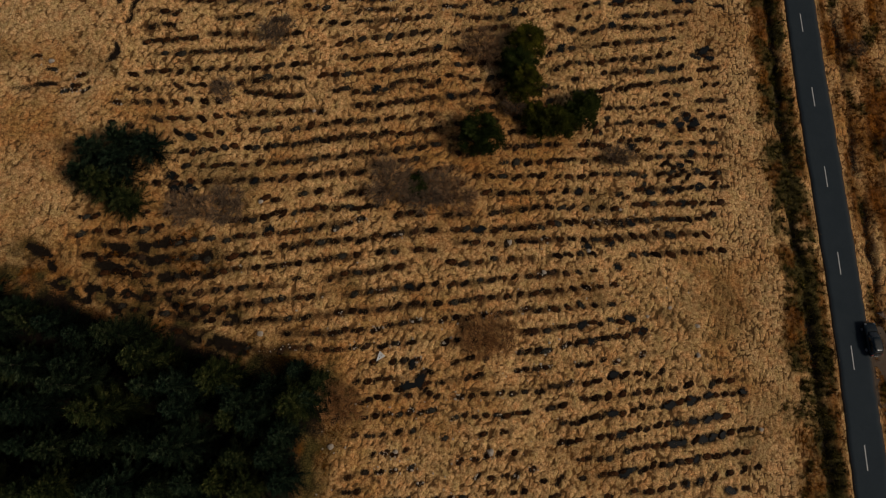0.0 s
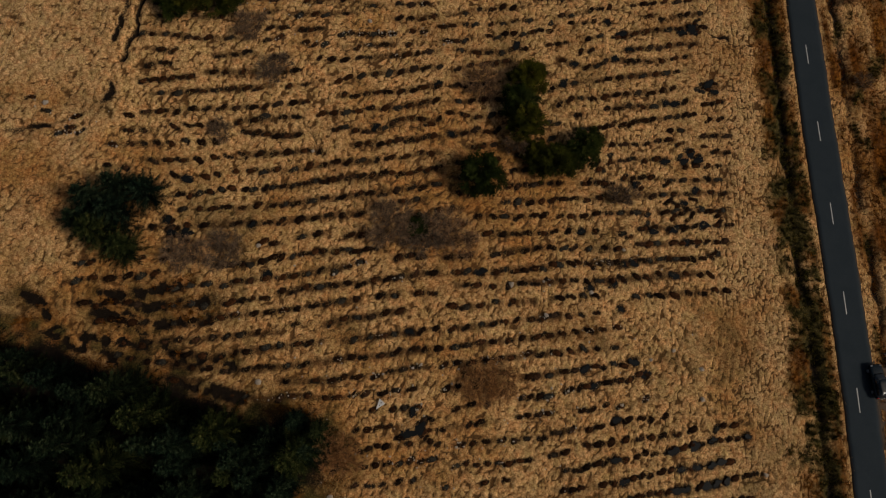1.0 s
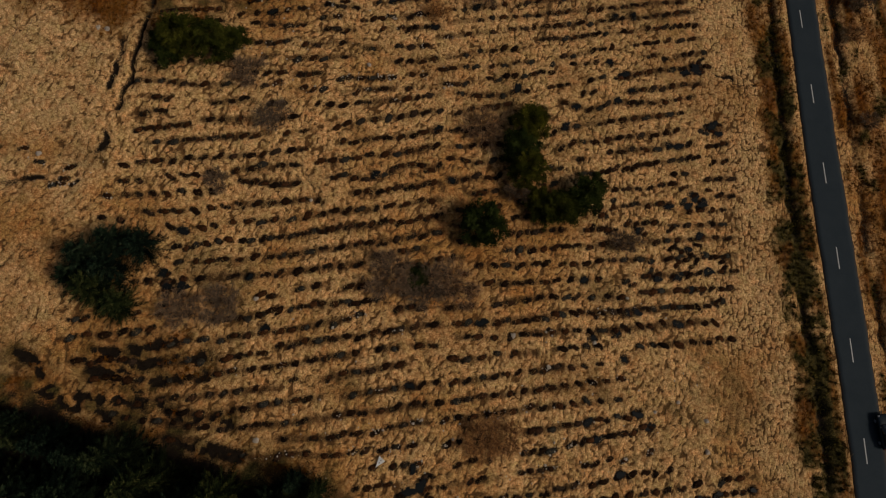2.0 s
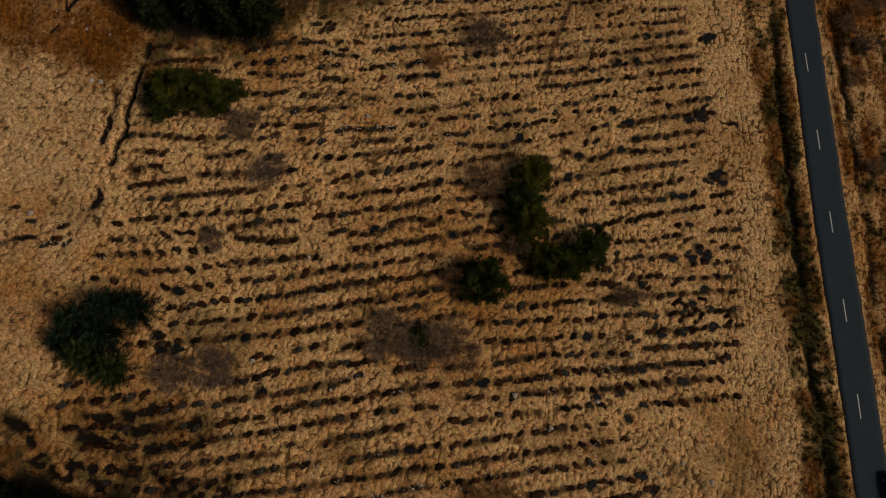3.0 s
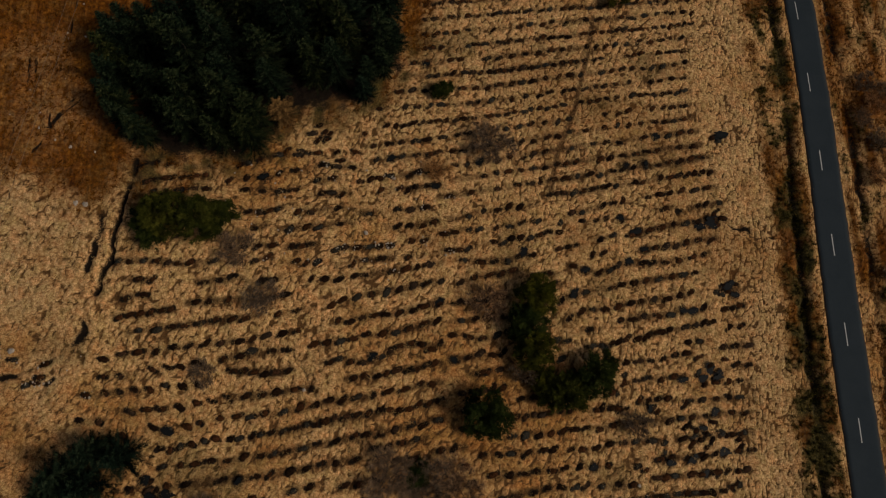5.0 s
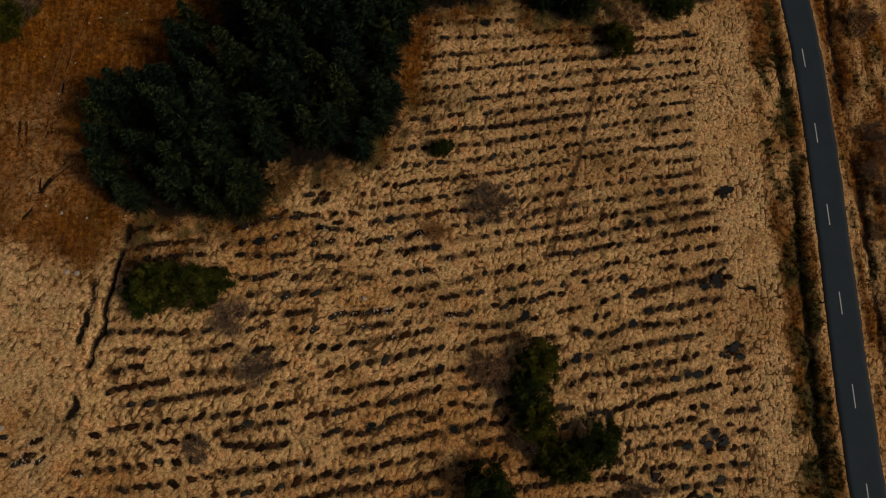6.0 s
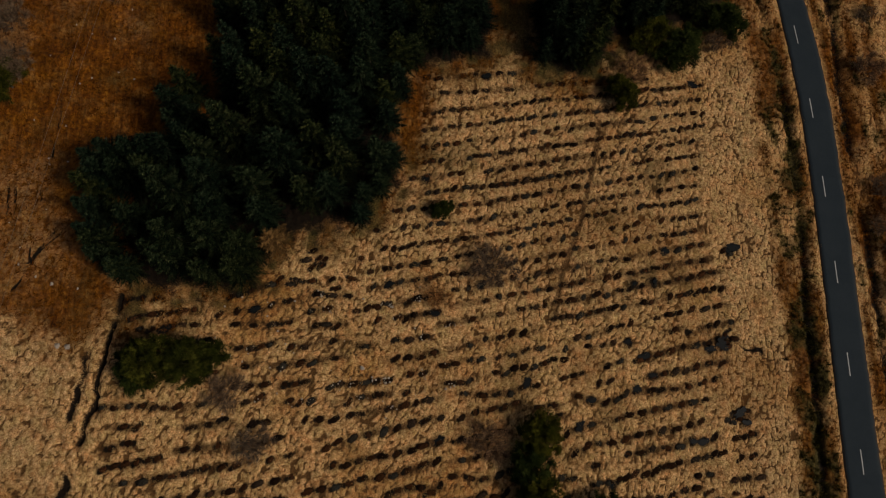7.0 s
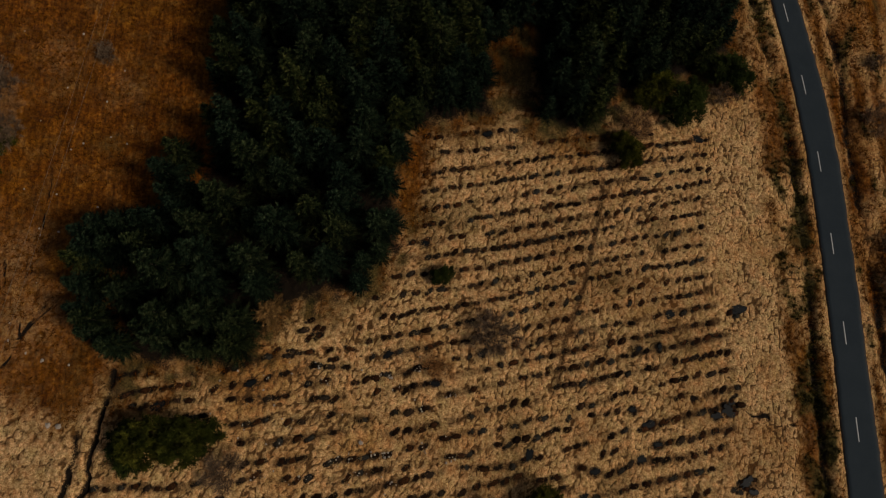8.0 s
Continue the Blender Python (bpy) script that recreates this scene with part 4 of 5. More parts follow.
# ---- road ----
def strip(name, y0, y1, left, right, rise, material, step=1.0, thick=0.25):
    ys = np.linspace(y0, y1, max(2, int((y1 - y0) / step) + 1))
    c = along(CENTRE, ys)
    xl, xr = c + left(ys), c + right(ys)
    rowsv = []
    inset = np.minimum(0.7, (xr - xl) * 0.4)
    for xx, dz in ((xl - 0.02, -thick), (xl, 0), (xl + inset, 0), (xr - inset, 0.0), (xr, 0), (xr + 0.02, -thick)):
        rowsv.append(np.stack([xx, ys, lie(xx, ys) + rise + dz], 1))
    v = np.stack(rowsv, 1).reshape(-1, 3)
    n = len(ys)
    faces = [(i * 6 + k, i * 6 + k + 1, i * 6 + k + 7, i * 6 + k + 6) for i in range(n - 1) for k in range(5)]
    me = mesh_of(name, v, faces, material)
    me.attributes.new("edge", "FLOAT", "POINT").data.foreach_set("value", np.tile((1.0, 1.0, 0.0, 0.0, 1.0, 1.0), n).astype(np.float32))
    return new(name, me)


road = tagged(strip("road", -60, 215, lambda y: along(EDGE_L, y) + 0.07 * waves(y * 0, y, 1.6, 33) + 0.05 * waves(y * 0, y, 0.6, 35), lambda y: along(EDGE_R, y) + 0.08 * waves(y * 0 + 9, y, 1.8, 34) + 0.06 * waves(y * 0, y, 0.7, 36), 0.05, ASPHALT, 0.35), "narrow dark grey asphalt country road with worn edges", "road", kind="structure")
DASHES = [-21.3, -9.3, 2.7, 14.9, 27.0, 39.0, 51.0, 63.2, 75.3, 87.2, 99.1, 110.9, 122.9]
for y0 in DASHES:
    d = strip("centre_line_dash", y0, y0 + 3.0, lambda y: y * 0 - 0.055, lambda y: y * 0 + 0.055, 0.056, PAINT, 0.5, 0.004)
    d.parent = road


# ---- peat mounds along the rows ----
def mound_mesh(seed):
    rng = random.Random(seed)
    bm = bmesh.new()
    bmesh.ops.create_icosphere(bm, subdivisions=2, radius=1.0)
    off = Vector((rng.random() * 50, rng.random() * 50, 0))
    for v in bm.verts:
        n = noise.noise(v.co * 1.3 + off) * 0.32 + noise.noise(v.co * 3.0 + off) * 0.28
        v.co *= 1 + n
        v.co.z = max(v.co.z, -0.35)
    me = bpy.data.meshes.new("peat_mound")
    bm.to_mesh(me)
    bm.free()
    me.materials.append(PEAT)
    me.polygons.foreach_set("use_smooth", [True] * len(me.polygons))
    return me


def build_mounds():
    spots = SPOTS
    shapes = [mound_mesh(s) for s in range(8)]
    xs, ys = np.array([p[0] for p in spots]), np.array([p[1] for p in spots])
    zs = ground_shape(xs, ys)[0]
    near = sorted(range(len(spots)), key=lambda i: abs(ys[i] - 44) + 0.4 * abs(xs[i] - 2))[:300]
    near = set(near)
    rest_v, rest_f, base = [], [], 0
    for i, (x, y, turn, a, b, c, k) in enumerate(spots):
        m = pose(x, y, zs[i] - 0.12, 0, 0, turn) @ Matrix.Diagonal((a * 0.7, b * 0.7, c * 0.6, 1))
        if i in near:
            ob = tagged(new("peat_mound", shapes[k]), "low dark wet peat mound in a planting row", "mound", "planting mounds")
            ob.matrix_basis = m
        else:
            co = np.empty(len(shapes[k].vertices) * 3)
            shapes[k].vertices.foreach_get("co", co)
            mm = np.array(m)
            rest_v.append(co.reshape(-1, 3) @ mm[:3, :3].T + mm[:3, 3])
            rest_f.append(np.array([p.vertices[:] for p in shapes[k].polygons]) + base)
            base += len(shapes[k].vertices)
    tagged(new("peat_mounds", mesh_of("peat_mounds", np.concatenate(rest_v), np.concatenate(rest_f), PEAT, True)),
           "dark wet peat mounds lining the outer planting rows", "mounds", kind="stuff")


build_mounds()


# ---- peaty water standing in the scrapes ----
def pool_mesh(seed):
    rng = random.Random(seed)
    bm = bmesh.new()
    rim = []
    for i in range(32):
        a = i / 32 * 2 * math.pi
        here = Vector((math.cos(a), math.sin(a), seed * 3.1))
        r = 1 + 0.55 * noise.noise(here * 1.3) + 0.45 * noise.noise(here * 3.1) + rng.uniform(-0.08, 0.08)
        rim.append(bm.verts.new((r * math.cos(a), 0.55 * r * math.sin(a), 0.0)))
    face = bm.faces.new(rim)
    made = bmesh.ops.extrude_face_region(bm, geom=[face])["geom"]
    bmesh.ops.translate(bm, vec=(0, 0, -0.25), verts=[g for g in made if isinstance(g, bmesh.types.BMVert)])
    bmesh.ops.recalc_face_normals(bm, faces=bm.faces)
    me = bpy.data.meshes.new("water_pool")
    bm.to_mesh(me)
    bm.free()
    me.materials.append(WATER)
    return me


def build_pools():
    shapes = [pool_mesh(s) for s in range(5)]
    for i, (x, y, size, turn) in enumerate(POOLS):
        ob = tagged(new("water_pool", shapes[i % 5]), "dark slate pool of peaty water in a scrape", "pool", "flooded scrapes")
        ob.matrix_basis = pose(x, y, top_of(x, y) + 0.06, 0, 0, turn) @ Matrix.Diagonal((size, size, 1, 1))


build_pools()


# ---- foliage ----
def blades(base, way, length, width, rng):
    """Slender triangles from base points along directions."""
    side = np.cross(way, rng.normal(size=way.shape))
    side /= np.linalg.norm(side, axis=-1, keepdims=True) + 1e-9
    v = np.stack([base - side * width[:, None] / 2, base + side * width[:, None] / 2, base + way * length[:, None]], 1).reshape(-1, 3)
    return v, np.arange(len(v)).reshape(-1, 3)


def tufts(centres, count, length, width, lean, rng):
    n = len(centres)
    az = rng.uniform(0, 2 * np.pi, (n, count))
    ln = rng.uniform(lean * 0.4, lean * 1.3, (n, count))
    way = np.stack([np.cos(az) * np.sin(ln), np.sin(az) * np.sin(ln), np.cos(ln)], -1).reshape(-1, 3)
    size = np.repeat(rng.uniform(0.6, 1.3, n), count)
    return blades(np.repeat(centres, count, 0) + rng.normal(0, 0.07, (n * count, 3)) * (1, 1, 0), way, length * size, width * size, rng)


def spruce_crown(seed, tall, wide):
    """Whorls of flat feathered boughs round a pointed cone, with pale new tips near the top and shade painted in lower
    down.
    """
    rng = np.random.default_rng(seed)
    base, way, length, width, young_lit, spray = [], [], [], [], [], []
    bough = 0
    z = 0.10 * tall
    while z < tall - 0.15:
        k = z / tall
        reach = wide * (1 - k) ** 0.72 * min(1, 0.65 + k * 1.6) + 0.12
        for a in np.linspace(0, 2 * np.pi, rng.integers(6, 9), endpoint=False) + rng.uniform(0, 6):
            a += rng.normal(0, 0.14)
            r = reach * rng.uniform(0.6, 1.22)
            up = 0.75 * k - 0.08 + rng.normal(0, 0.1)
            out = np.array([math.cos(a), math.sin(a), 0.0])
            foot = np.array([0, 0, z + rng.normal(0, 0.08)])
            base.append(foot), way.append((out * math.cos(up) + np.array([0, 0, math.sin(up)]))), length.append(r), width.append(0.09), young_lit.append(0.1), spray.append(bough)
            bough += 1
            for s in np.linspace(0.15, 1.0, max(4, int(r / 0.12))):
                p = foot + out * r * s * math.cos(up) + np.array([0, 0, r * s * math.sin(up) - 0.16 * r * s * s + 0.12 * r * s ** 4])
                # New growth pale at bough ends; shade painted into the lower whorls.
                fresh_lit = s ** 1.6 * (0.03 + 1.25 * k ** 1.5)
                for sgn in (-1, 1):
                    turn = a + sgn * rng.uniform(0.45, 0.85)
                    w = np.array([math.cos(turn), math.sin(turn), rng.normal(0.08, 0.16)])
                    base.append(p), way.append(w / np.linalg.norm(w)), length.append((0.30 * r * (1 - s) + 0.24) * rng.uniform(0.75, 1.2)), width.append(rng.uniform(0.05, 0.10)), young_lit.append(fresh_lit), spray.append(bough - 1)
        z += 0.42 * (1 - 0.45 * k) * rng.uniform(0.85, 1.15)
    base.append(np.array([0, 0, tall - 0.6])), way.append(np.array([0, 0, 1.0])), length.append(0.9), width.append(0.08), young_lit.append(1.0), spray.append(bough)
    return blades(np.array(base), np.array(way), np.array(length), np.array(width), rng), np.array(young_lit), np.array(spray)


def trunk(tall, r0, name="trunk", lean=0.0):
    bm = bmesh.new()
    for i in range(4):
        k0, k1 = i / 4, (i + 1) / 4
        rod(bm, (lean * k0 * k0, 0, tall * k0 - (0.4 if i == 0 else 0)), (lean * k1 * k1, 0, tall * k1), r0 * (1 - 0.85 * k0), r0 * (1 - 0.85 * k1), 7)
    me = bpy.data.meshes.new(name)
    bm.to_mesh(me)
    bm.free()
    me.materials.append(BARK)
    return me


def plant_thing(name, parts, label, category, group, x, y, turn, size, z=None):
    ob = new(name)
    for pname, me in parts:
        piece(pname, me, ob)
    ob.matrix_basis = pose(x, y, float(lie(x, y)) - 0.05 if z is None else z, 0, 0, turn) @ Matrix.Diagonal((size[0], size[0], size[1], 1))
    return tagged(ob, label, category, group)


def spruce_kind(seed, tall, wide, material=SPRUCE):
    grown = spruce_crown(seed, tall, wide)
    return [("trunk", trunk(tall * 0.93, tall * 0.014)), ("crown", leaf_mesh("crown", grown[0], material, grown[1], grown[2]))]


SPRUCES = [spruce_kind(s, 11.5, w) for s, w in ((1, 2.9), (2, 2.6), (3, 3.1), (4, 2.5), (5, 3.0))]


def plantation(poly, along_row, between, low, high, seed, loose=0.3, known=()):
    """Trees planted in rows, lower at the wood's edge and unequal in height."""
    rng = random.Random(seed)
    spots = list(known)
    xs, ys = [p[0] for p in poly], [p[1] for p in poly]
    y, odd = min(ys), 0
    while y < max(ys):
        x = min(xs) + odd * along_row / 2
        while x < max(xs):
            px, py = x + rng.gauss(0, 0.4), y + rng.gauss(0, loose)
            d = float(inside(poly, np.array([px]), np.array([py]))[0])
            if d > 0.9 and rng.random() < 0.94 and all(math.hypot(px - q[0], py - q[1]) > along_row * 0.72 for q in spots):
                edge = min(1, d / 5)
                spots.append((px, py, (low + (high - low) * edge) * rng.uniform(0.72, 1.2)))
            x += along_row
        y, odd = y + between, 1 - odd
    for px, py, tall in spots:
        kind = SPRUCES[rng.randrange(5)]
        k = tall / 11.5
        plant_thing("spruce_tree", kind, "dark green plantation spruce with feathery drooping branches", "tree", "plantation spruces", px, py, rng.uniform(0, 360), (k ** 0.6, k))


plantation(FOREST_A, 2.7, 3.7, 6.5, 11.5, 1, 0.25, [(-42.0, 7.3, 8.0), (-39.5, 6.6, 8.0), (-43.6, 8.3, 7.0), (-36.7, 5.5, 8.0), (-33.7, 4.6, 8.0), (-30.9, 3.9, 8.0), (-28.1, 2.7, 7.5), (-25.0, 1.4, 7.0), (-18.2, 0.2, 8.0), (-22.1, 0.2, 8.0), (-26.4, -1.5, 10.0),
                                                    (-32.5, 5.5, 11.3), (-29.3, 3.0, 12.5), (-22.8, 1.4, 11.6), (-20.9, -1.2, 9.6), (-15.3, -0.9, 11.2), (-28.7, 0.6, 11.3), (-35.5, 0.6, 12.6), (-25.4, 0.7, 13.2), (-16.1, 1.9, 2.8),
                                                    (-14.4, -0.7, 8.0), (-13.6, 1.2, 6.0), (-16.8, -4.1, 8.5), (-17.8, -6.3, 9.0), (-16.7, -8.7, 8.0), (-19.6, -2.9, 9.0), (-21.5, -2.4, 9.5), (-20.8, -6.2, 9.0), (-24.7, -8.3, 10.0), (-16.0, 2.2, 6.0), (-19.8, -9.3, 9.0)])
plantation(FOREST_B, 3.0, 3.1, 6.5, 13.0, 2, 0.35, [(-38.4, 74.0, 7.5), (-36.8, 75.0, 8.0), (-34.6, 75.3, 8.0), (-32.5, 75.6, 8.5), (-37.0, 72.2, 9.0), (-34.8, 72.5, 9.0), (-32.6, 72.8, 9.0), (-30.9, 75.6, 9.0), (-38.5, 71.2, 8.0), (-30.1, 78.4, 9.0), (-30.8, 81.0, 9.0), (-29.7, 83.4, 9.0), (-38.0, 68.6, 8.0), (-37.9, 66.0, 7.5), (-36.7, 63.6, 7.5), (-34.9, 62.3, 7.0),
                                                    (-6.2, 89.8, 9.0), (-5.9, 86.0, 9.0), (-7.4, 81.6, 8.0), (-6.8, 76.9, 7.0), (-8.1, 73.4, 6.0), (-10.4, 69.7, 5.5),
                                                    (-14.7, 76.7, 12.6), (-12.0, 77.4, 12.0), (-23.4, 77.1, 15.0), (-28.4, 69.8, 15.3), (-20.8, 81.5, 14.6), (-8.1, 76.0, 11.0), (-25.4, 71.5, 14.0),
                                                    (-38.1, 71.8, 7.5), (-35.4, 72.5, 8.0), (-32.4, 73.1, 9.0), (-29.3, 77.1, 8.5), (-38.2, 68.5, 7.5), (-37.0, 65.0, 8.0), (-31.5, 64.3, 8.0), (-28.0, 78.9, 9.0), (-34.9, 62.4, 7.0), (-33.5, 67.7, 9.0)])
plantation(FOREST_C, 3.0, 3.1, 6.5, 11.0, 3, 0.35)
plantation([(5.0, 102.5), (12.6, 102.0), (12.6, 119), (5.0, 119)], 2.6, 2.4, 7.0, 9.0, 4)


def pine_crown(seed, lobes, count):
    """Needle tufts on boughs that bulge out of each lobe of the crown."""
    rng = np.random.default_rng(seed)
    boughs = 30 * len(lobes)
    weight = np.array([l[3] ** 2 for l in lobes])
    pick = rng.choice(len(lobes), boughs, p=weight / weight.sum())
    d = rng.normal(size=(boughs, 3))
    d[:, 2] = np.abs(d[:, 2]) * 0.9 - 0.3
    d /= np.linalg.norm(d, axis=1, keepdims=True)
    lob = np.array(lobes)[pick]
    tip = lob[:, :3] + d * (lob[:, 3] * rng.uniform(0.84, 1.08, boughs))[:, None] * np.stack([np.ones(boughs), np.ones(boughs), lob[:, 4]], 1)
    which = rng.integers(0, boughs, count)
    along_ = rng.uniform(0.25, 1.0, count) ** 0.6
    c = lob[which, :3] + (tip[which] - lob[which, :3]) * along_[:, None] + rng.normal(0, 0.22, (count, 3)) * (1.15 - 0.5 * along_)[:, None]
    k = 12
    way = np.repeat(d[which], k, 0) * 0.8 + rng.normal(0, 0.7, (count * k, 3)) + np.array([0, 0, 0.25])
    way /= np.linalg.norm(way, axis=1, keepdims=True)
    n = count * k
    # Paler upward and outward: new growth plus sky light painted into the colour.
    young_lit = np.clip((0.08 + 0.7 * (c[:, 2] / (c[:, 2].max() + 0.01)) ** 1.5) * along_ ** 2 * rng.uniform(0.6, 1.15, count), 0.02, 1.0)
    return blades(np.repeat(c, k, 0), way, rng.uniform(0.14, 0.36, n), rng.uniform(0.03, 0.065, n), rng), np.repeat(young_lit, k), np.repeat(which, k)


def pine_kind(seed, tall, lobes, count):
    bm = bmesh.new()
    for lx, ly, lz, lr, _ in lobes:
        rod(bm, (0, 0, tall * 0.12), (lx * 0.9, ly * 0.9, lz), 0.09, 0.03, 6)
    limbs = bpy.data.meshes.new("limb")
    bm.to_mesh(limbs)
    bm.free()
    limbs.materials.append(BARK)
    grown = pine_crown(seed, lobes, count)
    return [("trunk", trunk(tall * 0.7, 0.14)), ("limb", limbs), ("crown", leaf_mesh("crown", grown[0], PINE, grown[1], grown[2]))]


PINES = [pine_kind(31, 7.5, [(0, 0, 5.2, 1.9, 1.2), (-1.3, 0.6, 3.6, 1.9, 1.1), (1.2, -0.8, 3.4, 1.8, 1.1), (0.3, 1.4, 3.0, 1.7, 1.0), (-0.5, -1.4, 2.6, 1.8, 1.0)], 4200),
         pine_kind(32, 6.0, [(0, 0, 4.0, 1.5, 1.3), (1.0, 0.5, 2.6, 1.5, 1.1), (-0.9, 0.4, 2.5, 1.5, 1.1), (0.1, -1.0, 2.2, 1.5, 1.0)], 3200),
         pine_kind(33, 4.0, [(0, 0, 2.3, 1.3, 1.0), (1.0, 0.4, 1.6, 1.2, 0.9), (-0.9, -0.3, 1.6, 1.2, 0.9), (0.2, -0.9, 1.4, 1.1, 0.9)], 2400)]


def pine(kind, x, y, turn, wide, high, label="dark green bushy young pine on the planted moor"):
    plant_thing("pine_tree", PINES[kind], label, "tree", "self-sown pines", x, y, turn, (wide, high))


# lone group by the left drain
BROAD = [spruce_kind(seed, 7.0, wide) for seed, wide in ((21, 2.9), (22, 2.6))]
for kind, x, y, turn, wide, high in ((0, -38.2, 25.6, 20, 1.15, 1.0), (1, -37.4, 22.0, 130, 1.15, 0.95), (0, -33.6, 27.0, 200, 1.1, 0.7), (1, -35.4, 20.6, 70, 1.1, 0.62), (1, -40.2, 23.6, 300, 1.0, 0.6), (0, -36.3, 27.6, 90, 1.0, 0.8), (0, -36.2, 24.3, 250, 1.05, 0.9)):
    plant_thing("spruce_tree", BROAD[kind], "broad bushy dark green young spruce on the moor", "tree", "self-sown spruces", x, y, turn, (wide, high))
# three in the middle of the field
pine(1, 10.5, 44.3, 40, 1.15, 0.75)
pine(1, 9.4, 40.9, 90, 1.1, 0.8)
pine(1, 10.2, 38.4, 200, 1.1, 0.85)
pine(1, 4.2, 31.0, 300, 1.25, 1.0)
pine(2, 17.0, 35.2, 20, 1.45, 1.2)
pine(2, 13.6, 33.0, 160, 1.4, 1.2)
pine(2, 11.4, 34.4, 260, 1.0, 0.8)
pine(2, -3.6, 24.2, 40, 0.85, 0.6, "low dark green pine bush among leafless shrubs")
# pair by the fern slope
pine(1, -31.8, 52.6, 10, 1.2, 1.0)
pine(1, -27.8, 52.3, 100, 1.15, 0.95)
pine(2, -33.4, 51.4, 100, 1.2, 1.0)
pine(2, -25.9, 52.8, 200, 1.1, 1.0)
# before the far wood and at the bank
pine(2, -0.8, 71.0, 0, 0.7, 0.7, "small green pine bush among the mounds")
pine(2, 23.4, 88.0, 90, 1.2, 1.0)
pine(2, 31.9, 95.4, 30, 1.7, 1.2)
pine(2, 28.4, 97.4, 200, 1.5, 1.1)
pine(2, 39.0, 100.2, 130, 1.7, 1.2)
pine(2, -50.0, 83.5, 220, 1.3, 1.1)


# ---- leafless shrubs ----
def shrub_mesh(seed, tall, wide):
    rng = random.Random(seed)
    bm = bmesh.new()
    base, way, length, width = [], [], [], []

    def grow(p, d, size, r, level):
        q = p + d * size
        if level < 3:
            rod(bm, p, q, r * 0.7, r * 0.4, 4 if level else 5)
        kids = (5, 5, 5, 0)[level]
        for _ in range(kids):
            t = rng.uniform(0.35, 1.0)
            s = p.lerp(q, t)
            e = (d + Vector((rng.gauss(0, 0.5), rng.gauss(0, 0.5), rng.gauss(0.1, 0.35)))).normalized()
            if level < 2:
                grow(s, e, size * rng.uniform(0.5, 0.75), r * 0.55, level + 1)
            else:
                for _ in range(6):
                    g = (e + Vector((rng.gauss(0, 0.35), rng.gauss(0, 0.35), rng.gauss(0.1, 0.3)))).normalized()
                    base.append(s), way.append(g), length.append(size * rng.uniform(0.5, 1.0)), width.append(rng.uniform(0.012, 0.022))
    for i in range(10):
        a = i * 0.628 + rng.uniform(-0.3, 0.3)
        sl = rng.uniform(0.2, 1.0)
        d = Vector((math.cos(a) * wide * sl, math.sin(a) * wide * sl, tall * rng.uniform(0.7, 1.0))).normalized()
        grow(Vector((math.cos(a) * 0.15, math.sin(a) * 0.15, -0.1)), d, tall * 0.55 * rng.uniform(0.8, 1.15), 0.035, 0)
    stems = bpy.data.meshes.new("branch_frame")
    bm.to_mesh(stems)
    bm.free()
    stems.materials.append(BRANCH)
    v, f = blades(np.array(base), np.array(way), np.array(length), np.array(width), np.random.default_rng(seed))
    return [("branch_frame", stems), ("twig_mass", leaf_mesh("twig_mass", (v, f), TWIG))]


SHRUBS = [shrub_mesh(s, 2.8, w) for s, w in ((41, 2.6), (42, 2.2), (43, 3.0))]


def shrub(kind, x, y, turn, wide, high, label="leafless purple-brown shrub with fine twigs", name="bare_shrub"):
    plant_thing(name, SHRUBS[kind], label, "shrub", "leafless shrubs", x, y, turn, (wide, high))


shrub(0, -6.6, 24.6, 0, 1.6, 1.0)
shrub(2, -2.8, 23.4, 80, 1.5, 1.0)
shrub(1, 0.6, 24.0, 50, 1.7, 1.1)
shrub(1, 8.6, 35.6, 60, 0.8, 0.9)
shrub(1, -29.4, 20.4, 90, 1.4, 0.9)
shrub(0, -25.0, 20.8, 10, 1.3, 0.9)
shrub(2, 4.8, 43.6, 200, 1.3, 1.1)
shrub(1, -21.2, 43.8, 120, 1.2, 0.8)
shrub(0, 3.8, 5.9, 240, 1.25, 0.9)
shrub(2, 6.2, 6.2, 140, 1.3, 0.9)
shrub(1, -11.5, -1.4, 240, 1.5, 1.3)
shrub(2, 22.3, 29.6, 40, 0.95, 0.8)
shrub(0, -26.6, 35.4, 60, 0.85, 0.6)
shrub(2, 5.5, 64.2, 10, 1.55, 1.2)
shrub(1, -1.2, 60.3, 70, 0.9, 0.7)
shrub(0, -23.9, 49.3, 170, 1.2, 1.0)
shrub(1, -40.3, 96.6, 30, 0.8, 0.8)
shrub(2, 25.2, 91.6, 220, 1.2, 1.1)
shrub(0, 38.4, 97.4, 130, 1.0, 0.9)
for i, (sx, sy, sw) in enumerate(((61.1, 73.3, 1.0), (61.3, 67.8, 1.1), (59.8, 62.4, 0.8), (60.4, 77.0, 0.9), (64.3, 75.5, 1.1), (59.4, 71.2, 0.8), (61.6, 95.0, 1.3), (63.0, 104.7, 0.8), (59.6, 48.3, 0.7), (61.7, 32.9, 1.0))):
    shrub(i % 3, sx, sy, i * 67, sw, sw * 0.8, "leafless brown roadside shrub among bracken")
for i, (sx, sy, sw) in enumerate(((-49.4, 85.3, 1.4), (-50.4, 92.0, 1.5), (-49.6, 88.6, 1.2))):
    shrub(i, sx, sy, i * 50, sw, sw, "grey leafless thicket shrub on the bracken slope")
plant_thing("larch_tree", spruce_kind(9, 4.6, 2.3, LARCH), "pale tan leafless larch at the plantation edge", "tree", "", -19.9, 66.1, 0, (1.1, 1))


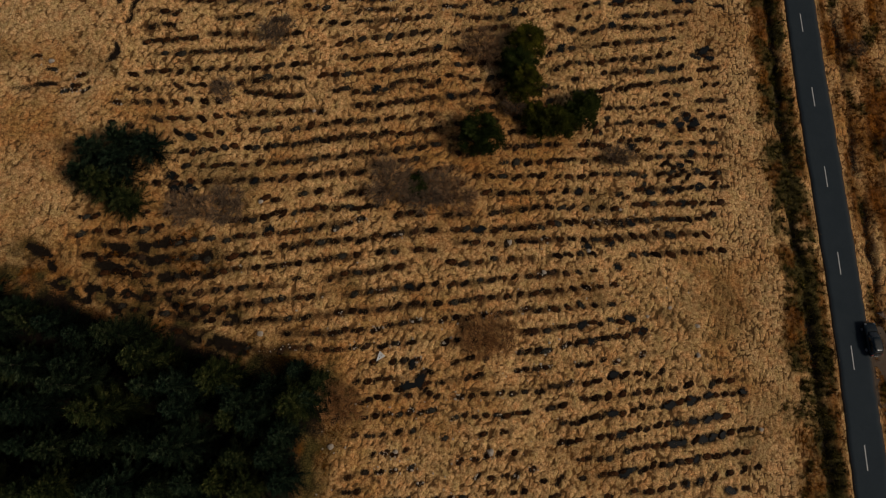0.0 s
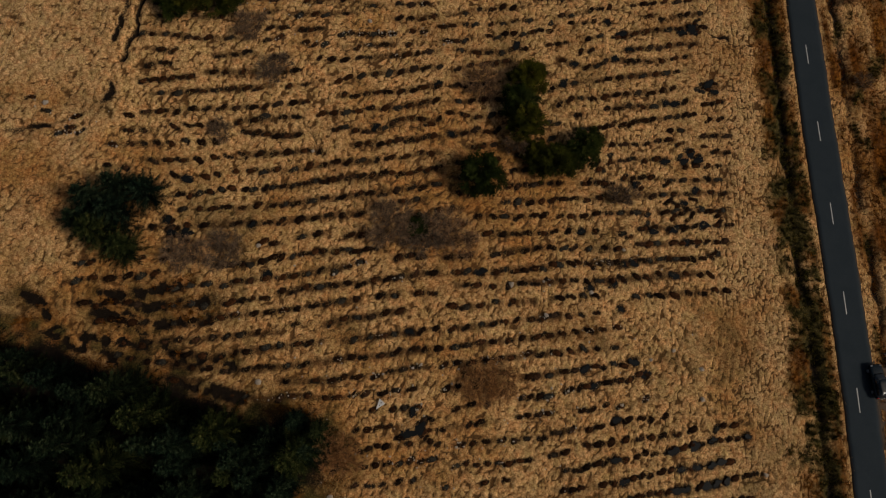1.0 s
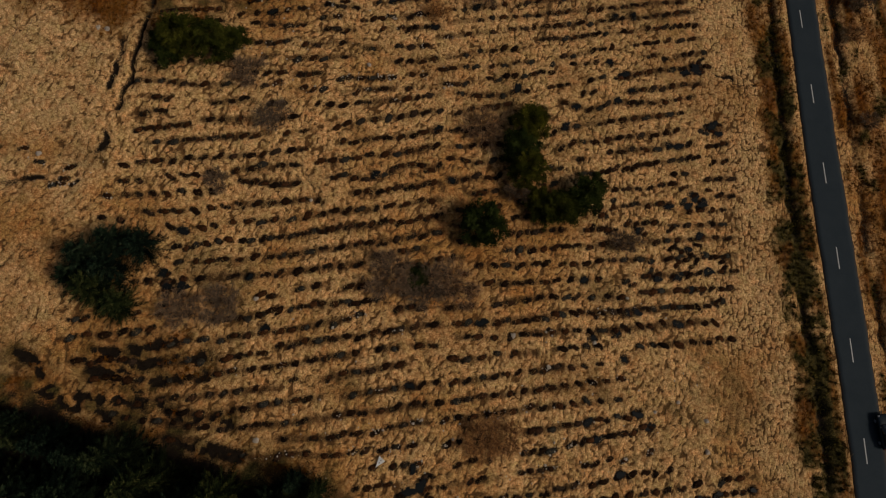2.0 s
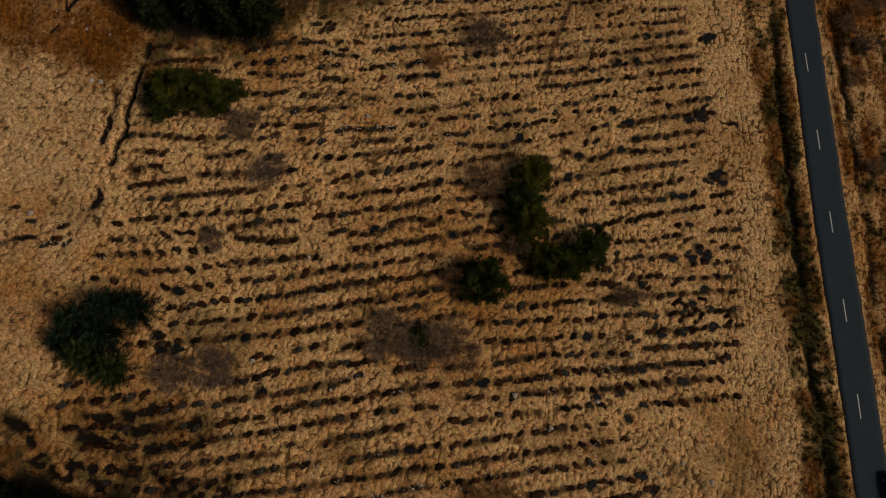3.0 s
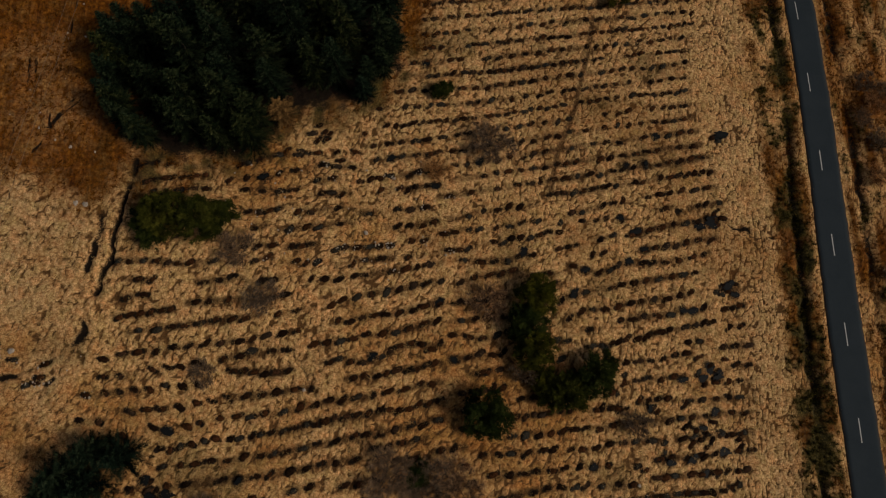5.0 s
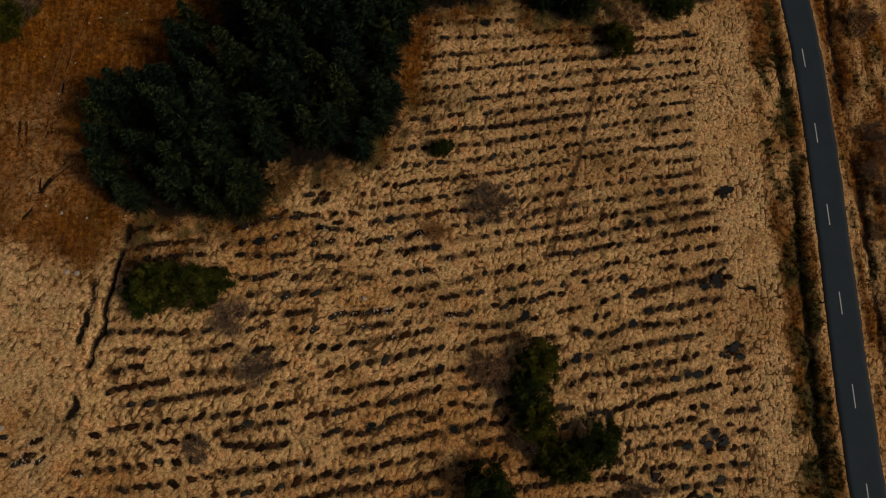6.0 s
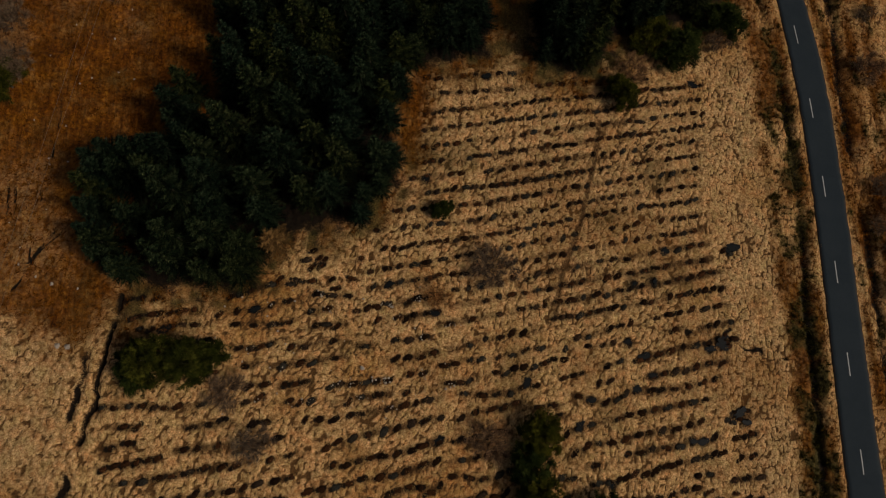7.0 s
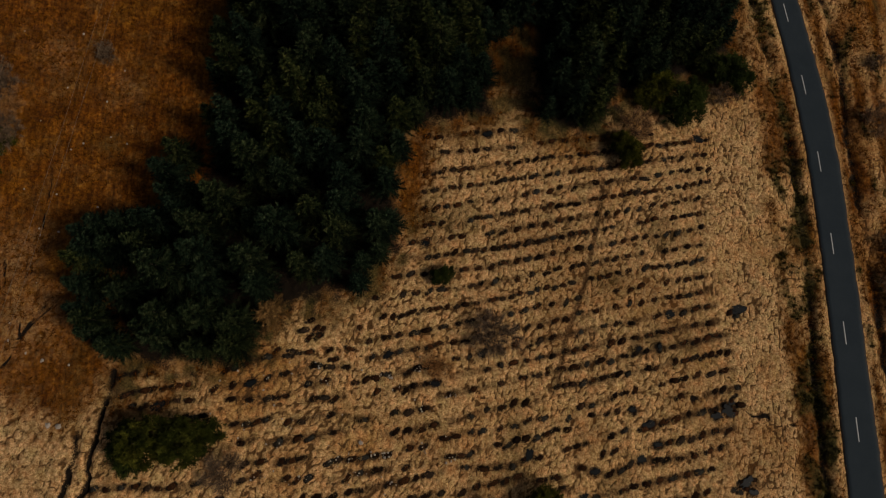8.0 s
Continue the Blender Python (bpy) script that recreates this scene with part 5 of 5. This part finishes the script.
# ---- ground plants too many to count ----
def scatter(count, box_, seed):
    rng = np.random.default_rng(seed)
    return rng.uniform(box_[0], box_[1], count), rng.uniform(box_[2], box_[3], count), rng


def cover_plants():
    x, y, rng = scatter(90000, (-56, 66, -16, 122), 51)
    z, cover = ground_shape(x, y)
    road = road_reach(x, y)
    free = (road > -0.12) & ((cover["soil_shade"] < 0.4) | (x > 40))
    grid = {(round(p[0] / 0.7), round(p[1] / 0.7)) for p in SPOTS}
    near_row = np.array([(a, c) in grid for a, c in zip(np.round(x / 0.7).astype(int).tolist(), np.round(y / 0.7).astype(int).tolist())])
    kinds = (("straw_grass", free & ~near_row & (cover["rust"] < 0.5) & (cover["moss"] < 0.5) & (cover["tuft"] > 0.35) & ((x < 34) | (rng.random(len(x)) < 0.4)), 9, 0.3, 0.026, 1.0, STRAW, "straw-coloured tussock grass over the moor", "grass"),
             ("dead_bracken", free & (cover["rust"] >= 0.4) & (cover["moss"] < 0.6), 7, 0.5, 0.07, 1.1, FERN, "rusty dead bracken and moor grass", "bracken"),
             ("roadside_heather", free & (x > 41) & (cover["moss"] >= 0.36), 11, 0.55, 0.08, 0.8, HEATH, "dark heather and gorse scrub along the road ditch", "scrub"))
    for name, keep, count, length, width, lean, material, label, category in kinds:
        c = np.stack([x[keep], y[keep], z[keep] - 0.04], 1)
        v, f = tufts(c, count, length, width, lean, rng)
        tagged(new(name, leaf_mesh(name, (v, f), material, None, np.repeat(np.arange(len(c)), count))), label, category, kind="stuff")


cover_plants()


# ---- stones ----
def stone_mesh(seed):
    rng = random.Random(seed)
    bm = bmesh.new()
    bmesh.ops.create_icosphere(bm, subdivisions=2, radius=1.0)
    off = Vector((rng.random() * 90, rng.random() * 90, 3))
    for v in bm.verts:
        v.co *= 1 + 0.6 * noise.noise(v.co * 1.1 + off) + 0.3 * noise.noise(v.co * 2.6 + off)
        v.co.z *= 0.6
    me = bpy.data.meshes.new("stone")
    bm.to_mesh(me)
    bm.free()
    me.materials.append(STONE)
    return me


STONES = [stone_mesh(s) for s in range(61, 65)]


def stone(i, x, y, r):
    ob = tagged(new("stone", STONES[i % 4]), "pale grey field stone lying among the mounds", "stone", "field stones")
    ob.matrix_basis = pose(x, y, top_of(x, y) + r * 0.35, 0, 0, i * 47) @ Matrix.Diagonal((r, r * 0.8, r, 1))


for i, (sx, sy, sr) in enumerate(((-20.6, 6.3, 0.36), (31.0, 7.9, 0.35), (7.9, 17.9, 0.33), (12.0, 14.2, 0.32), (-21.7, 21.7, 0.3), (-16.1, 33.6, 0.24), (30.8, 4.3, 0.3), (22.3, 22.6, 0.24),
                                  (27.7, 10.1, 0.25), (24.7, 9.0, 0.24), (5.1, -6.6, 0.4), (37.8, -4.4, 0.3), (-12.6, -5.9, 0.35), (-5.5, -6.5, 0.3))):
    stone(i, sx, sy, sr)
for i, (sx, sy, sr) in enumerate(((-40.8, 54.1, 0.35), (-41.8, 54.2, 0.3), (-9.8, 51.9, 0.3), (-46.1, 37.7, 0.35), (17.8, 17.1, 0.3), (-43.2, 60.8, 0.32), (-40.7, 97.3, 0.22), (-41.9, 85.4, 0.22),
                                  (-43.2, 84.6, 0.24), (-40.1, 90.8, 0.2), (-43.3, 74.9, 0.22), (-41.8, 74.7, 0.24), (-45.3, 75.2, 0.2), (-44.0, 79.2, 0.2), (-39.6, 77.9, 0.24), (-37.4, 85.7, 0.2))):
    stone(i + 1, sx, sy, sr * (0.62 if sy > 60 else 1.0))


def small_stones():
    rng = random.Random(71)
    spots = []
    for x0, x1, y0, y1, n in ((-14, 14, -12, 10, 130), (8, 32, 0, 22, 50), (-26, 2, 46, 62, 70), (-24, -4, 4, 22, 30), (-48, -38, 33, 40, 25), (-50, -38, 58, 100, 40)):
        spots += [(rng.uniform(x0, x1), rng.uniform(y0, y1), rng.uniform(0.04, 0.13)) for _ in range(n // 2)]
        dug = [p for p in SPOTS if x0 < p[0] < x1 and y0 < p[1] < y1]
        for p in rng.sample(dug, min(len(dug), n // 3)):
            spots += [(p[0] + rng.gauss(0, 0.45), p[1] + rng.gauss(0, 0.3), rng.choice((0.04, 0.06, 0.08, 0.11)) * rng.uniform(0.7, 1.2)) for _ in range(rng.randint(3, 8))]
    zs = ground_shape(np.array([s[0] for s in spots]), np.array([s[1] for s in spots]))[0]
    vs, fs, base = [], [], 0
    for i, (x, y, r) in enumerate(spots):
        me = STONES[i % 4]
        co = np.empty(len(me.vertices) * 3)
        me.vertices.foreach_get("co", co)
        vs.append(co.reshape(-1, 3) * (r * rng.uniform(0.6, 1.5), r * rng.uniform(0.6, 1.3), r) + (x, y, zs[i] + r * 0.4))
        fs.append(np.array([p.vertices[:] for p in me.polygons]) + base)
        base += len(me.vertices)
    tagged(new("loose_stones", mesh_of("loose_stones", np.concatenate(vs), np.concatenate(fs), STONE)), "small pale stones turned up among the mounds", "stones", kind="stuff")


small_stones()


def white_board():
    bm = bmesh.new()
    z = top_of(-7.38, 3.93) + 0.15
    corners = [(-7.47, 4.53), (-6.82, 3.94), (-7.85, 3.31)]
    low = [bm.verts.new((x, y, z + 0.1 * i)) for i, (x, y) in enumerate(corners)]
    face = bm.faces.new(low)
    made = bmesh.ops.extrude_face_region(bm, geom=[face])["geom"]
    bmesh.ops.translate(bm, vec=(0, 0, 0.06), verts=[g for g in made if isinstance(g, bmesh.types.BMVert)])
    bmesh.ops.recalc_face_normals(bm, faces=bm.faces)
    ob = tagged(part("fallen_board", bm, BOARD), "white triangular board lying on the grass", "board")
    # Dark discs laid on the board stand in for its two holes.
    for hx, hy in ((-7.28, 4.05), (-7.46, 3.78)):
        hb = bmesh.new()
        bmesh.ops.create_cone(hb, cap_ends=True, segments=12, radius1=0.06, radius2=0.06, depth=0.03, matrix=Matrix.Translation((hx, hy, z + 0.175)))
        part("hole_disc", hb, RUBBER, ob, "dark round disc standing in for a hole")


white_board()


# ---- parked car ----
def bend(v, power):
    return math.copysign(abs(v) ** power, v)


def loft(rings, name, material, parent, label="", closed=True, caps=True):
    """A skin over rings of points."""
    bm = bmesh.new()
    made = [[bm.verts.new(p) for p in ring] for ring in rings]
    n = len(made[0])
    for lower, upper in zip(made, made[1:]):
        for i in range(n if closed else n - 1):
            bm.faces.new((lower[i], lower[(i + 1) % n], upper[(i + 1) % n], upper[i]))
    if caps:
        bm.faces.new(made[0][::-1]), bm.faces.new(made[-1])
    bmesh.ops.recalc_face_normals(bm, faces=bm.faces)
    return part(name, bm, material, parent, label, True)


def cabin_ring(k, z, angles, grow=0.0):
    """The rounded outline of the cabin at a height: k is 0 at the waist and 1 at the roof's edge."""
    half, front, back = 0.80 - 0.19 * k + grow, 0.98 - 0.82 * k + grow, -1.98 + 0.34 * k - grow
    mid, long = (front + back) / 2, (front - back) / 2
    return [(half * bend(math.cos(a), 0.42), mid + long * bend(math.sin(a), 0.42), z) for a in angles]


def build_car():
    car = tagged(new("parked_car"), "black hatchback car parked at the roadside", "car")
    stations = [(-2.1, 0.62, 0.50, 0.80), (-2.05, 0.78, 0.36, 0.95), (-1.85, 0.86, 0.28, 1.00), (-1.2, 0.89, 0.24, 1.00), (-0.2, 0.89, 0.24, 0.99), (0.7, 0.89, 0.24, 0.97), (1.2, 0.88, 0.25, 0.93), (1.7, 0.85, 0.28, 0.85), (2.0, 0.74, 0.36, 0.74), (2.1, 0.58, 0.46, 0.64)]
    turn = [i / 24 * 2 * math.pi for i in range(24)]
    loft([[(half * bend(math.cos(a), 0.45), y, (low + high) / 2 + (high - low) / 2 * bend(math.sin(a), 0.5)) for a in turn] for y, half, low, high in stations], "body", CAR_PAINT, car)
    whole = [i / 40 * 2 * math.pi for i in range(40)]
    loft([cabin_ring(k, z, whole, g) for k, z, g in ((0, 0.93, 0), (0.5, 1.18, 0), (1, 1.40, 0), (1.06, 1.45, -0.04), (1.12, 1.475, -0.14), (1.15, 1.485, -0.34))], "cabin", CAR_PAINT, car)

    def pane(name, first, last, label=""):
        arc = [radians(first + (last - first) * i / 10) for i in range(11)]
        outer = [cabin_ring(k, z, arc, 0.012) for k, z in ((0.18, 1.02), (0.5, 1.18), (0.88, 1.35))]
        loft(outer + [cabin_ring(0.88, 1.35, arc, -0.01), cabin_ring(0.18, 1.02, arc, -0.01), outer[0]], name, GLASS, car, label, False, False)
    pane("windscreen", 52, 128, "sloping windscreen reflecting the sky")
    pane("rear_window", 234, 306)
    for first, last in ((138, 176), (184, 226), (4, 42), (314, 356)):
        pane("side_window", first, last)
    for s in (-1, 1):
        part("mirror", box(bmesh.new(), min(s * 0.86, s * 1.02), max(s * 0.86, s * 1.02), 0.55, 0.68, 0.98, 1.1, 0.03), CAR_PAINT, car)
        part("headlight", box(bmesh.new(), min(s * 0.46, s * 0.76), max(s * 0.46, s * 0.76), 1.78, 2.02, 0.66, 0.79, 0.04), LAMP_CLEAR, car, "clear headlight")
        part("tail_light", box(bmesh.new(), min(s * 0.58, s * 0.8), max(s * 0.58, s * 0.8), -2.09, -1.98, 0.72, 0.94, 0.03), LAMP_RED, car, "red tail light")
        for y in (-1.3, 1.32):
            tb = bmesh.new()
            rod(tb, (s * 0.68, y, 0.32), (s * 0.905, y, 0.32), 0.32, 0.32, 20)
            bmesh.ops.bevel(tb, geom=[e for e in tb.edges if len(e.link_faces) == 2 and any(len(f.verts) > 4 for f in e.link_faces)], offset=0.04, segments=2, affect="EDGES")
            tyre = part("wheel", tb, RUBBER, car)
            part("rim", rod(bmesh.new(), (s * 0.89, y, 0.32), (s * 0.92, y, 0.32), 0.21, 0.19, 16), ALLOY, tyre, "silver alloy rim")
    part("bumper", box(bmesh.new(), -0.72, 0.72, -2.16, -2.05, 0.42, 0.62, 0.05), CAR_PAINT, car)
    part("number_plate", box(bmesh.new(), -0.26, 0.26, -2.18, -2.155, 0.63, 0.74, 0.004), BOARD, car, "plain pale plate")
    part("grille", box(bmesh.new(), -0.4, 0.4, 2.04, 2.12, 0.47, 0.60, 0.02), RUBBER, car)
    part("wiper", rod(bmesh.new(), (-0.5, 0.93, 1.02), (0.1, 0.80, 1.09), 0.012, 0.008), RUBBER, car)
    part("aerial", rod(bmesh.new(), (0.0, -1.4, 1.47), (0.0, -1.6, 1.62), 0.012, 0.005), RUBBER, car)
    x, y = 53.80, 6.50
    roll = math.degrees(math.atan((float(lie(x + 1, y)) - float(lie(x - 1, y))) / 2))
    car.matrix_basis = pose(x, y, float(lie(x, y)) + 0.055, 0, -roll, 4)


build_car()


def layby():
    bm = bmesh.new()
    edge = []
    for i in range(40):
        a = i / 40 * 2 * math.pi
        r = 1 + 0.12 * math.sin(3 * a + 1) + 0.06 * math.sin(7 * a)
        x, y = 55.2 + 1.9 * r * math.cos(a), 3.0 + 6.0 * r * math.sin(a)
        edge.append(bm.verts.new((x, y, float(lie(x, y)) + 0.03)))
    mid = bm.verts.new((55.2, 3.0, float(lie(55.2, 3.0)) + 0.03))
    for a, b in zip(edge, edge[1:] + edge[:1]):
        bm.faces.new((mid, a, b))
    g = bmesh.ops.extrude_face_region(bm, geom=bm.faces[:])["geom"]
    bmesh.ops.translate(bm, vec=(0, 0, -0.3), verts=[e for e in g if isinstance(e, bmesh.types.BMVert)])
    bmesh.ops.recalc_face_normals(bm, faces=bm.faces)
    tagged(part("layby", bm, GRAVEL), "bare brown gravel pull-in beside the road", "layby", kind="structure")


layby()


def field_gate():
    gate = tagged(new("field_gate"), "galvanised steel field gate beside the pull-in", "gate")
    for k in range(5):
        part("rail", rod(bmesh.new(), (0, 0, 0.25 + 0.22 * k), (3.0, 0, 0.25 + 0.22 * k), 0.022, 0.022, 8), STEEL, gate)
    for x in (0.0, 1.5, 3.0):
        part("upright", rod(bmesh.new(), (x, 0.0, 0.1), (x, 0.0, 1.2), 0.026, 0.026, 8), STEEL, gate)
    for x in (-0.12, 3.12):
        part("post", rod(bmesh.new(), (x, 0, -0.4), (x, 0, 1.35), 0.09, 0.085, 10), POLE, gate, "weathered wooden gatepost")
    gate.matrix_basis = pose(55.9, 9.9, top_of(56.5, 9.5), 0, 0, -40)


field_gate()


# ---- overhead line on the bracken slope ----
def overhead_line():
    ends = ((-31.5, 143.0), (-51.0, 16.0))
    for k, off in enumerate((0.0, -1.3)):
        a = Vector((ends[0][0] + off, ends[0][1], float(lie(*ends[0])) + 7.2))
        b = Vector((ends[1][0] + off, ends[1][1], float(lie(*ends[1])) + 7.2))
        bm = bmesh.new()
        last = a
        for i in range(1, 41):
            t = i / 40
            p = a.lerp(b, t) - Vector((0, 0, 4 * 1.2 * t * (1 - t)))
            rod(bm, last, p, 0.013, 0.013, 5)
            last = p
        tagged(part("overhead_cable", bm, CABLE), "thin pale overhead cable above the bracken", "cable", "overhead cables")
    for x, y in ends:
        pole = tagged(new("wooden_pole"), "tall weathered wooden line pole with a crossarm", "pole", "line poles")
        part("shaft", rod(bmesh.new(), (0, 0, -1.0), (0, 0, 7.4), 0.16, 0.11, 10), POLE, pole)
        part("crossarm", box(bmesh.new(), -1.1, 1.1, -0.06, 0.06, 7.0, 7.12, 0.01), POLE, pole)
        pole.matrix_basis = pose(x - 0.65, y, float(lie(x, y)))


overhead_line()
